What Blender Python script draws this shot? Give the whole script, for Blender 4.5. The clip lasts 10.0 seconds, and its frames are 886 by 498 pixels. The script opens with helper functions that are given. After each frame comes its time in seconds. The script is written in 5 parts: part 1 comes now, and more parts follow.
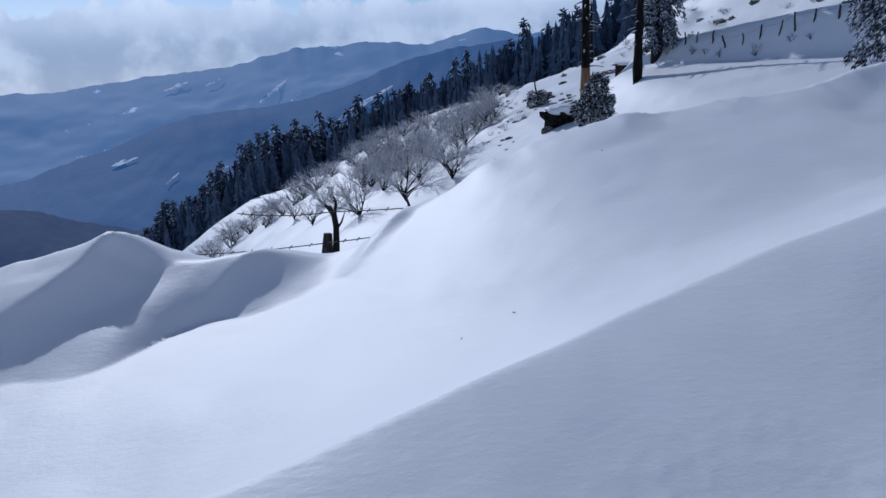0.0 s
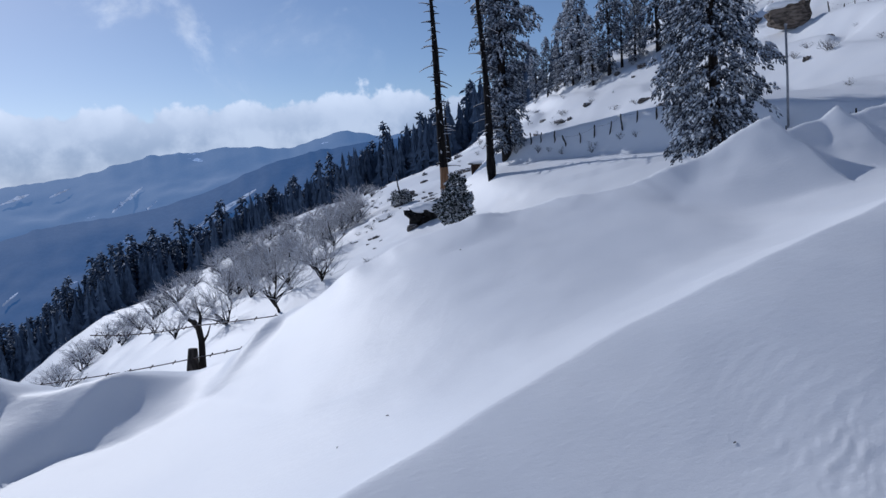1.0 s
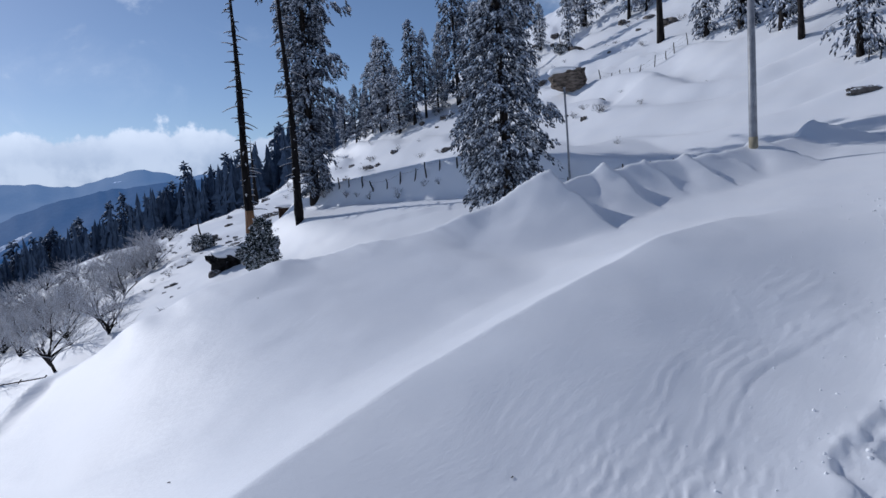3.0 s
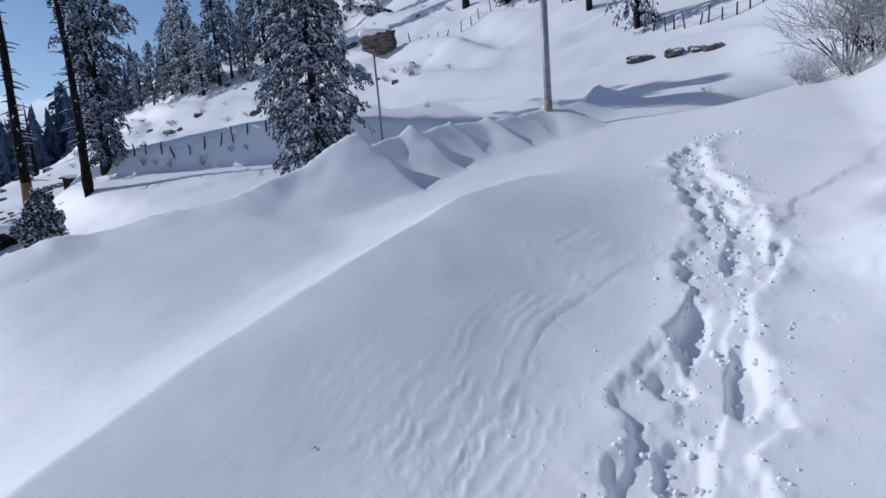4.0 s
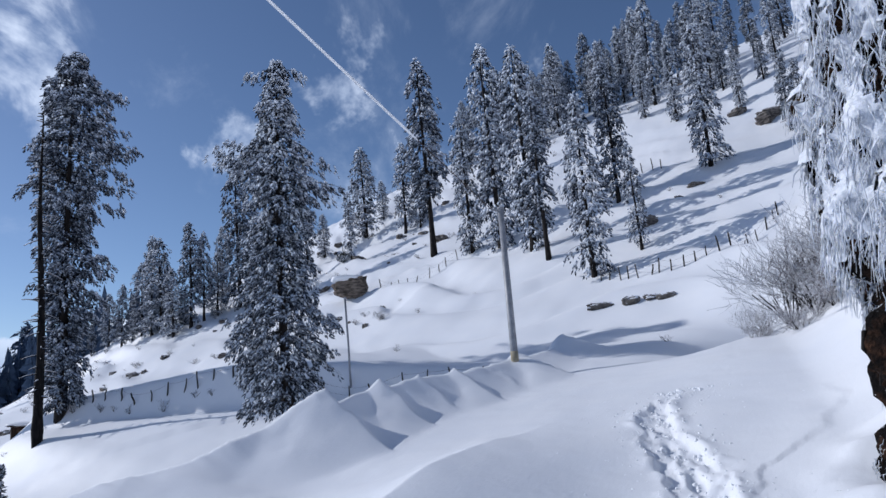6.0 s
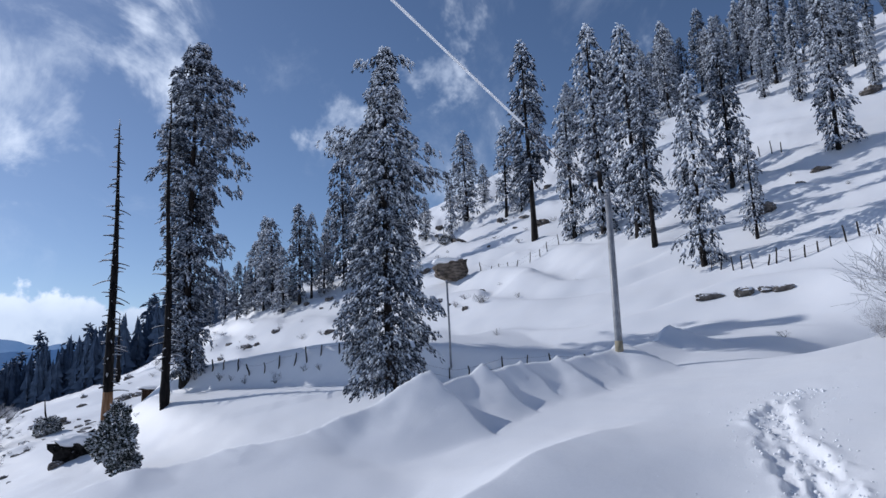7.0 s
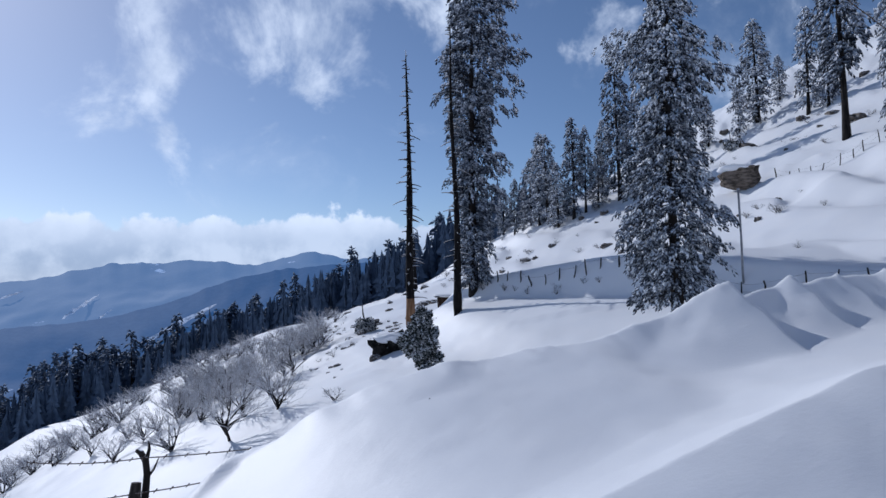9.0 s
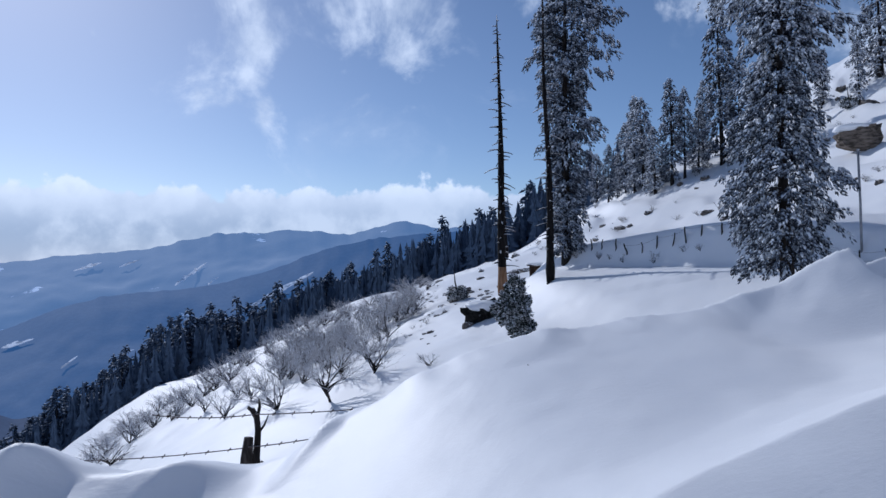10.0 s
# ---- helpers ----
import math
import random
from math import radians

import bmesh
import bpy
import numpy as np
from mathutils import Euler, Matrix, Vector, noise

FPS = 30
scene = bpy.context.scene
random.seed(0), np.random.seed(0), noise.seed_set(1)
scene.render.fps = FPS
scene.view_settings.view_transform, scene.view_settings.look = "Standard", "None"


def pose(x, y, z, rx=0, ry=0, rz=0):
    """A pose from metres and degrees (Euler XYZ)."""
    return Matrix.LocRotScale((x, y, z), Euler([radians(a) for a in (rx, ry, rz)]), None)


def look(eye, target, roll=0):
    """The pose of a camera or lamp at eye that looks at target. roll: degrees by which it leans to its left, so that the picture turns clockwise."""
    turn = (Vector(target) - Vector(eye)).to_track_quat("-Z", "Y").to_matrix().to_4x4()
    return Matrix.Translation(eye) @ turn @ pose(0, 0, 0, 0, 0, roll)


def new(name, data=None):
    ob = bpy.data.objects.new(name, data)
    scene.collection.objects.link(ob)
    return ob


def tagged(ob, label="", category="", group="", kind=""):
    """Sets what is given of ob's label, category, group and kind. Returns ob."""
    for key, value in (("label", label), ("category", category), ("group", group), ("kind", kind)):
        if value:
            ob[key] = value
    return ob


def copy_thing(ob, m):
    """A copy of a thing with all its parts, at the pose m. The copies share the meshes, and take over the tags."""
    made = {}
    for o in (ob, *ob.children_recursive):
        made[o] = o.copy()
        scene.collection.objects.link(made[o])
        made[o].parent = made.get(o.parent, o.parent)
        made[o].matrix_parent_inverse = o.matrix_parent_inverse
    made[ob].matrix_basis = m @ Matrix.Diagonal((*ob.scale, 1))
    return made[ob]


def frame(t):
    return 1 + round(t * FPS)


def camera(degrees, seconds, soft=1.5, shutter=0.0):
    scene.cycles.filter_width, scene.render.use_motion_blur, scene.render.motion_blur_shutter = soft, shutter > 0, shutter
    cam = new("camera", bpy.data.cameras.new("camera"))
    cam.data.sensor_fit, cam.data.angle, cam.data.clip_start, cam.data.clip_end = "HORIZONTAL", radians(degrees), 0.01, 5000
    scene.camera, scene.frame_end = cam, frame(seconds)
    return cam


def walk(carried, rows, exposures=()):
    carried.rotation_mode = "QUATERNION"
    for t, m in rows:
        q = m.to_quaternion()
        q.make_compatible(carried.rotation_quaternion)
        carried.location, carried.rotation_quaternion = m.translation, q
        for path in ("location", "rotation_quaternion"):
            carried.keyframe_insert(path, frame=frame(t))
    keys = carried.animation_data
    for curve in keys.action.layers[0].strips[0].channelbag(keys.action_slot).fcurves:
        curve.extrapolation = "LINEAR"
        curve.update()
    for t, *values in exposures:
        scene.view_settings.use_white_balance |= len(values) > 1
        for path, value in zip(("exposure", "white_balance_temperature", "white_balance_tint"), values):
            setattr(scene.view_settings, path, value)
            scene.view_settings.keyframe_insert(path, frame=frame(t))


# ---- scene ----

# ---------------------------------------------------------------- camera
cam = camera(67.3, 10.0)
# seconds, eye x y z, yaw, pitch, roll
PATH = [
    (0.0, -0.097, 0.317, 1.472, -2.88, -14.99, -3.06),
    (0.5, -0.104, 0.143, 1.549, -9.14, -9.14, -4.42),
    (1.0, -0.068, 0.097, 1.588, -14.54, -7.51, -4.95),
    (1.5, -0.03, 0.081, 1.579, -18.07, -7.42, -4.33),
    (2.0, 0.017, 0.139, 1.589, -21.49, -8.1, -3.95),
    (2.2, 0.02, 0.125, 1.616, -22.92, -5.7, -3.97),
    (3.3, 0.124, 0.006, 1.612, -35.32, -6.13, -3.81),
    (3.5, 0.188, 0.063, 1.582, -38.78, -7.41, -3.54),
    (4.0, 0.251, 0.017, 1.58, -46.09, -9.2, -4.69),
    (4.5, 0.27, -0.062, 1.589, -51.59, -7.91, -4.87),
    (5.0, 0.28, -0.059, 1.667, -54.76, -1.9, -6.24),
    (5.5, 0.234, -0.078, 1.833, -53.13, 6.35, -6.21),
    (5.7, 0.214, -0.087, 1.854, -52.13, 9.38, -6.16),
    (6.8, 0.096, -0.12, 1.955, -44.34, 10.52, -2.57),
    (7.0, 0.056, -0.074, 1.939, -41.65, 9.78, -2.36),
    (7.5, -0.018, -0.056, 1.902, -35.94, 8.18, -1.7),
    (8.0, -0.075, -0.047, 1.886, -30.76, 5.85, -1.26),
    (8.5, -0.207, -0.1, 1.88, -23.09, 3.34, -1.38),
    (9.0, -0.21, 0.01, 1.85, -18.27, 3.25, -1.26),
    (9.5, -0.264, 0.026, 1.835, -13.38, 1.89, -1.4),
    (10.0, -0.305, 0.035, 1.825, -10.48, 0.74, -1.2),
]
walk(cam, [(t, pose(x, y, z, 90 + pitch, 0, yaw) @ pose(0, 0, 0, 0, 0, roll)) for t, x, y, z, yaw, pitch, roll in PATH],
     exposures=[(0.0, -0.76, 5480, 12), (1.0, -0.66, 5750, 12), (2.2, -0.62, 5850, 12), (3.5, -0.50, 5900, 12), (4.5, -0.34, 5900, 12), (5.7, -0.28, 5900, 12), (7.0, -0.34, 6000, 12), (8.5, -0.45, 5900, 12), (10.0, -0.51, 5680, 12)])

# ---------------------------------------------------------------- sky and sun
SUN_AZ, SUN_EL = -25.0, 31.5    # clockwise from +y, and above the horizon


def node(tree, kind, **inputs):
    n = tree.nodes.new(kind)
    for key, value in inputs.items():
        n.inputs[key.replace("_", " ")].default_value = value
    return n


def math_node(tree, op, a, b=None, c=None, clamp=False):
    n = tree.nodes.new("ShaderNodeMath")
    n.operation, n.use_clamp = op, clamp
    for i, v in enumerate((a, b, c)):
        if v is None:
            continue
        if isinstance(v, (int, float)):
            n.inputs[i].default_value = v
        else:
            tree.links.new(v, n.inputs[i])
    return n.outputs[0]


def ramp(tree, fac, lo, hi, smooth=True):
    n = tree.nodes.new("ShaderNodeMapRange")
    n.interpolation_type = "SMOOTHSTEP" if smooth else "LINEAR"
    tree.links.new(fac, n.inputs[0])
    n.inputs[1].default_value, n.inputs[2].default_value = lo, hi
    return n.outputs[0]


def mix_color(tree, fac, a, b):
    n = tree.nodes.new("ShaderNodeMix")
    n.data_type = "RGBA"
    for sock, v in ((n.inputs[0], fac), (n.inputs[6], a), (n.inputs[7], b)):
        if isinstance(v, (int, float)):
            sock.default_value = v
        elif isinstance(v, tuple):
            sock.default_value = (*v, 1.0)
        else:
            tree.links.new(v, sock)
    return n.outputs[2]


# loose clouds: bearing, height, breadth
CLOUDS = [(-6.4, 19.5, 0.16),
              (2.9, 19.5, 0.14),
              (-6.0, 13.9, 0.10),
              (10.7, 18.7, 0.12),
              (8.9, 18.9, 0.14),
              (16.0, 24.0, 0.10),
              (31.6, 20.5, 0.08),
              (45.0, 25.6, 0.07),
              (44.1, 25.8, 0.08),
              (-10.2, 19.4, 0.16),
              (-1.5, 19.1, 0.15),
              (61.3, 25.1, 0.08)]


def make_world():
    world = bpy.data.worlds.new("sky")
    scene.world = world
    world.use_nodes = True
    tree = world.node_tree
    tree.nodes.clear()
    link = tree.links.new
    out = tree.nodes.new("ShaderNodeOutputWorld")
    back = tree.nodes.new("ShaderNodeBackground")
    link(back.outputs[0], out.inputs[0])
    sky = tree.nodes.new("ShaderNodeTexSky")
    sky.sky_type, sky.sun_disc = "NISHITA", False
    sky.sun_elevation, sky.sun_rotation = radians(SUN_EL), radians(SUN_AZ)
    sky.altitude, sky.air_density, sky.dust_density, sky.ozone_density = 2500, 1.0, 2.9, 2.5
    co = tree.nodes.new("ShaderNodeTexCoord")
    sep = tree.nodes.new("ShaderNodeSeparateXYZ")
    link(co.outputs["Generated"], sep.inputs[0])
    # a bank of cumulus along the northern horizon, and broken cloud above it
    warp = node(tree, "ShaderNodeTexNoise", Scale=5.0, Detail=8.0, Roughness=0.62, Distortion=0.5)
    link(co.outputs["Generated"], warp.inputs["Vector"])
    puffs = node(tree, "ShaderNodeTexNoise", Scale=11.0, Detail=9.0, Roughness=0.56)
    link(co.outputs["Generated"], puffs.inputs["Vector"])
    shift = node(tree, "ShaderNodeTexNoise", Scale=3.5, Detail=6.0, Roughness=0.6)
    link(co.outputs["Generated"], shift.inputs["Vector"])
    centre = tree.nodes.new("ShaderNodeVectorMath")
    centre.operation = "SUBTRACT"
    link(shift.outputs["Color"], centre.inputs[0])
    centre.inputs[1].default_value = (0.5, 0.5, 0.5)
    bent = tree.nodes.new("ShaderNodeVectorMath")
    bent.operation = "MULTIPLY_ADD"
    link(centre.outputs[0], bent.inputs[0])
    bent.inputs[1].default_value = (0.55, 0.55, 0.4)
    link(co.outputs["Generated"], bent.inputs[2])
    heap = None
    for az, el, wide in CLOUDS:
        d = tree.nodes.new("ShaderNodeVectorMath")
        d.operation = "DISTANCE"
        link(bent.outputs[0], d.inputs[0])
        d.inputs[1].default_value = (math.sin(radians(az)) * math.cos(radians(el)), math.cos(radians(az)) * math.cos(radians(el)), math.sin(radians(el)))
        near = ramp(tree, d.outputs["Value"], wide * 1.25, 0.0)
        heap = near if heap is None else math_node(tree, "MAXIMUM", heap, near)
    loose = math_node(tree, "MULTIPLY", ramp(tree, warp.outputs[0], 0.52, 0.8), 0.35)
    thin = ramp(tree, math_node(tree, "ADD", math_node(tree, "MULTIPLY", heap, 0.5), math_node(tree, "MULTIPLY", math_node(tree, "SUBTRACT", warp.outputs[0], 0.5), 2.3)), 0.2, 0.72)
    thin = math_node(tree, "MULTIPLY", math_node(tree, "MAXIMUM", thin, loose), ramp(tree, sep.outputs[2], 0.08, 0.2))
    top = math_node(tree, "ADD", 0.108, math_node(tree, "MULTIPLY", math_node(tree, "SUBTRACT", puffs.outputs[0], 0.5), 0.13))
    under = math_node(tree, "SUBTRACT", top, sep.outputs[2])
    bank = ramp(tree, under, 0.0, 0.009)
    bank = math_node(tree, "MULTIPLY", bank, math_node(tree, "MULTIPLY", ramp(tree, sep.outputs[1], 0.1, 0.7), 0.9))
    cover = math_node(tree, "MAXIMUM", math_node(tree, "MULTIPLY", thin, 0.74), bank)
    bright = math_node(tree, "ADD", math_node(tree, "MULTIPLY", ramp(tree, under, 0.05, 0.0), 0.5), math_node(tree, "MULTIPLY", ramp(tree, puffs.outputs[0], 0.35, 0.62), 0.6), clamp=True)
    tone = mix_color(tree, bright, (4.3, 5.4, 7.3), (10.6, 11.4, 12.6))
    link(mix_color(tree, cover, sky.outputs[0], tone), back.inputs[0])
    back.inputs[1].default_value = 0.108


make_world()
sun = new("sun", bpy.data.lights.new("sun", "SUN"))
sun.data.energy, sun.data.angle, sun.data.color = 3.35, radians(0.55), (1.0, 0.955, 0.89)
sun.matrix_world = look((math.sin(radians(SUN_AZ)) * 60, math.cos(radians(SUN_AZ)) * 60, 60 * math.tan(radians(SUN_EL))), (0, 0, 0))


# ---------------------------------------------------------------- materials
def material(name, rough=0.6):
    m = bpy.data.materials.new(name)
    m.use_nodes = True
    tree = m.node_tree
    shader = tree.nodes["Principled BSDF"]
    shader.inputs["Roughness"].default_value = rough
    return m, tree, shader


def noise_of(tree, scale, detail=4.0, rough=0.55, coord="Object", stretch=None):
    co = tree.nodes.new("ShaderNodeTexCoord")
    n = node(tree, "ShaderNodeTexNoise", Scale=scale, Detail=detail, Roughness=rough)
    src = co.outputs[coord]
    if stretch:
        mp = tree.nodes.new("ShaderNodeMapping")
        mp.inputs["Scale"].default_value = stretch
        tree.links.new(src, mp.inputs[0])
        src = mp.outputs[0]
    tree.links.new(src, n.inputs["Vector"])
    return n.outputs[0]


def bump(tree, shader, height, strength, distance):
    b = node(tree, "ShaderNodeBump", Strength=strength, Distance=distance)
    tree.links.new(height, b.inputs["Height"])
    tree.links.new(b.outputs[0], shader.inputs["Normal"])
    return b


def snow_material():
    m, tree, s = material("snow", 0.55)
    big, fine = noise_of(tree, 0.8, 5), noise_of(tree, 60.0, 3, 0.7)
    tree.links.new(mix_color(tree, big, (0.80, 0.83, 0.88), (0.88, 0.89, 0.91)), s.inputs["Base Color"])
    grain = math_node(tree, "ADD", math_node(tree, "MULTIPLY", noise_of(tree, 9.0, 4, 0.6, stretch=(1, 2.2, 1)), 0.8), math_node(tree, "MULTIPLY", fine, 0.25))
    bump(tree, s, grain, 0.26, 0.02)
    return m


def two_tone(name, dark, light, scale, lo=0.35, hi=0.65, rough=0.8, bump_by=0.5, depth=0.02, stretch=None, snow=0.0, white=(0.82, 0.85, 0.9)):
    """A surface in two tones; snow: how much of what faces up is white."""
    m, tree, s = material(name, rough)
    s.inputs["Specular IOR Level"].default_value = 0.5 if rough < 0.6 else 0.12
    col = mix_color(tree, ramp(tree, noise_of(tree, scale, 6, stretch=stretch), lo, hi), dark, light)
    if snow:
        geo = tree.nodes.new("ShaderNodeNewGeometry")
        sep = tree.nodes.new("ShaderNodeSeparateXYZ")
        tree.links.new(geo.outputs["Normal"], sep.inputs[0])
        up = math_node(tree, "ADD", sep.outputs[2], math_node(tree, "MULTIPLY", math_node(tree, "SUBTRACT", noise_of(tree, scale * 2.5, 3), 0.5), 1.6))
        col = mix_color(tree, ramp(tree, up, 1.0 - snow, 1.25 - snow), col, white)
    tree.links.new(col, s.inputs["Base Color"])
    bump(tree, s, noise_of(tree, scale * 4, 5, stretch=stretch), bump_by, depth)
    return m


SNOW = snow_material()
BARK = two_tone("bark", (0.009, 0.008, 0.008), (0.034, 0.029, 0.027), 6.0, stretch=(1, 1, 0.25), snow=0.3)
SNAG = two_tone("charred_bark", (0.003, 0.003, 0.004), (0.016, 0.014, 0.014), 7.0, stretch=(1, 1, 0.3), snow=0.66)
STRIPPED = two_tone("stripped_wood", (0.16, 0.085, 0.045), (0.30, 0.18, 0.11), 5.0, stretch=(1, 1, 0.2))


def needles(name, dark, frost, lo, hi):
    """Needles with frost on what faces up, thicker in some clumps than in others."""
    m, tree, sh = material(name, 0.85)
    sh.inputs["Specular IOR Level"].default_value = 0.15
    geo = tree.nodes.new("ShaderNodeNewGeometry")
    sep = tree.nodes.new("ShaderNodeSeparateXYZ")
    tree.links.new(geo.outputs["Normal"], sep.inputs[0])
    clump = math_node(tree, "MULTIPLY", math_node(tree, "SUBTRACT", noise_of(tree, 1.4, 5), 0.5), 1.8)
    grain = math_node(tree, "MULTIPLY", math_node(tree, "SUBTRACT", geo.outputs["Random Per Island"], 0.5), 0.5)
    level = math_node(tree, "ADD", math_node(tree, "ADD", sep.outputs[2], clump), grain)
    tree.links.new(mix_color(tree, ramp(tree, level, lo, hi), dark, frost), sh.inputs["Base Color"])
    bump(tree, sh, noise_of(tree, 14.0, 4), 0.6, 0.03)
    return m


# inner tufts: less frost, plus the shade of crown gaps put into the colour
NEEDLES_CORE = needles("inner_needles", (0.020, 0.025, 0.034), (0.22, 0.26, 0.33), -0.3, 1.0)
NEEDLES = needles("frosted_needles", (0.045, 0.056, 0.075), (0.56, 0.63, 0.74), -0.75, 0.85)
NEEDLES_WHITE = needles("rimed_needles", (0.17, 0.19, 0.235), (0.72, 0.77, 0.86), -1.0, 0.45)
NEEDLES_RIME = needles("white_rimed_needles", (0.32, 0.36, 0.42), (0.78, 0.83, 0.90), -1.3, 0.2)
# distant forest: the air's blue haze is painted into these base colours
NEEDLES_HAZED = two_tone("hazed_needles", (0.055, 0.084, 0.135), (0.105, 0.15, 0.225), 0.6, 0.3, 0.7, snow=0.24, depth=0.01, white=(0.42, 0.48, 0.58))
TWIG = two_tone("frosted_twigs", (0.07, 0.058, 0.055), (0.30, 0.28, 0.28), 8.0, snow=1.0)
FROST_TWIG = two_tone("rimed_twigs", (0.19, 0.175, 0.178), (0.52, 0.51, 0.54), 8.0, snow=1.0)
RIME = two_tone("rime", (0.50, 0.54, 0.61), (0.80, 0.83, 0.88), 13.0, snow=0.5, bump_by=0.5, depth=0.02)
rime_shader = RIME.node_tree.nodes["Principled BSDF"]
rime_shader.inputs["Subsurface Weight"].default_value = 0.25
rime_shader.inputs["Subsurface Radius"].default_value = (0.03, 0.035, 0.045)
ROCK = two_tone("rock", (0.05, 0.045, 0.042), (0.2, 0.18, 0.165), 2.5, stretch=(1, 1, 4), snow=0.25, depth=0.05)
EARTH = two_tone("root_earth", (0.005, 0.004, 0.004), (0.085, 0.042, 0.024), 7.0, 0.44, 0.74, snow=0.16, bump_by=1.0, depth=0.08)
POST = two_tone("weathered_post", (0.015, 0.013, 0.012), (0.07, 0.06, 0.055), 12.0, stretch=(1, 1, 0.2))
STEEL = two_tone("galvanised_steel", (0.20, 0.21, 0.23), (0.30, 0.31, 0.34), 5.0, rough=0.45, bump_by=0.1)
YELLOW = two_tone("yellow_paint", (0.28, 0.25, 0.18), (0.38, 0.34, 0.26), 8.0)
STONE = two_tone("wall_stone", (0.07, 0.065, 0.06), (0.17, 0.155, 0.145), 3.0, snow=0.6, depth=0.04)
WHITE_TWIG = two_tone("rime_furred_twigs", (0.24, 0.23, 0.24), (0.62, 0.63, 0.67), 8.0, snow=1.1)
WIRE = two_tone("rusty_wire", (0.04, 0.03, 0.028), (0.12, 0.09, 0.08), 20.0, snow=0.2)
CABLE = two_tone("pale_cable", (0.76, 0.78, 0.82), (0.86, 0.88, 0.9), 6.0, snow=0.0)


# ---------------------------------------------------------------- meshes
def mesh_of(name, verts, faces, mat, smooth=True):
    me = bpy.data.meshes.new(name)
    me.from_pydata([tuple(v) for v in np.asarray(verts, float).tolist()], [], [tuple(f) for f in faces])
    for m in (mat if isinstance(mat, (list, tuple)) else [mat]):
        me.materials.append(m)
    me.polygons.foreach_set("use_smooth", [smooth] * len(me.polygons))
    me.update()
    return me


def part(name, verts, faces, mat, parent=None, label="", smooth=True):
    ob = new(name, mesh_of(name, verts, faces, mat, smooth))
    if parent:
        ob.parent = parent
    return tagged(ob, label)


def tube(points, radii, sides=6, cap=True):
    """Vertices and faces of a tube along points."""
    pts = np.asarray(points, float)
    way = np.gradient(pts, axis=0)
    way /= np.linalg.norm(way, axis=1)[:, None] + 1e-9
    ref = np.array([0.31, 0.95, 0.05]) if abs(way[0][2]) > 0.8 else np.array([0.0, 0.0, 1.0])
    side = np.cross(way, ref)
    side /= np.linalg.norm(side, axis=1)[:, None] + 1e-9
    up = np.cross(side, way)
    a = np.linspace(0, 2 * np.pi, sides, endpoint=False)
    verts = (pts[:, None] + np.asarray(radii, float)[:, None, None] * (np.cos(a)[None, :, None] * side[:, None] + np.sin(a)[None, :, None] * up[:, None])).reshape(-1, 3)
    n = len(pts)
    faces = [(i * sides + j, i * sides + (j + 1) % sides, (i + 1) * sides + (j + 1) % sides, (i + 1) * sides + j) for i in range(n - 1) for j in range(sides)]
    if cap:
        faces += [tuple(range(sides))[::-1], tuple((n - 1) * sides + j for j in range(sides))]
    return verts, faces


def join(pieces):
    verts, faces, n = [], [], 0
    for v, f in pieces:
        verts.append(np.asarray(v, float))
        faces += [tuple(i + n for i in q) for q in f]
        n += len(v)
    return (np.concatenate(verts) if verts else np.zeros((0, 3))), faces


# ---------------------------------------------------------------- ground
def smooth_curve(xs, zs, width):
    """A curve through rough levels, eased over the given width."""
    grid = np.arange(xs[0], xs[-1] + 1e-6, width / 6.0)
    raw = np.interp(grid, xs, zs)
    k = np.exp(-0.5 * (np.arange(-18, 19) / 6.0) ** 2)
    eased = np.convolve(np.pad(raw, 18, mode="edge"), k / k.sum(), mode="valid")
    return lambda x: np.interp(x, grid, eased)


def lattice(n, seed):
    return np.random.RandomState(seed).rand(n, n)


LAT = lattice(256, 5)


def vnoise(x, y):
    """Smooth value noise, -1 to 1, of period one."""
    xi, yi = np.floor(x).astype(int), np.floor(y).astype(int)
    fx, fy = x - xi, y - yi
    fx, fy = fx * fx * fx * (fx * (fx * 6 - 15) + 10), fy * fy * fy * (fy * (fy * 6 - 15) + 10)
    a, b = LAT[xi % 256, yi % 256], LAT[(xi + 1) % 256, yi % 256]
    c, d = LAT[xi % 256, (yi + 1) % 256], LAT[(xi + 1) % 256, (yi + 1) % 256]
    return ((a * (1 - fx) + b * fx) * (1 - fy) + (c * (1 - fx) + d * fx) * fy) * 2 - 1


def fbm(x, y, octaves=4):
    return sum(vnoise(x * 2**k + 17.3 * k, y * 2**k - 9.1 * k) / 2**k for k in range(octaves))


def step(a, b, x):
    t = np.clip((x - a) / (b - a), 0, 1)
    return t * t * (3 - 2 * t)


# levels of the hillside across the slope, of the road bed, and of the drifts
HILL = smooth_curve([-900, -400, -120, -41, -15, -2, 4, 8.5, 11, 17, 21, 25, 36, 49, 59, 65, 86, 140, 250, 600],
                    [-520, -235, -82, -29, -11, -4.2, -2.4, -1.1, -0.2, 0.9, 2.0, 3.9, 8.8, 15.8, 22.5, 27, 38, 63, 112, 250], 3.0)
TROUGH = smooth_curve([-12, -5, -2, -0.9, 0.5, 2, 4.5, 7, 10, 13, 18, 24], [-2.2, -1.4, -1.3, -0.95, -0.37, 0.0, 0.4, 0.75, 1.15, 1.5, 2.3, 3.2], 1.0)
STRIP = smooth_curve([-12, -3, 0, 3, 4.3, 6, 7.5, 9, 13, 19, 24], [-2.0, -0.9, -0.4, -0.15, 0.0, 0.3, 0.72, 1.05, 1.8, 2.6, 3.4], 0.8)
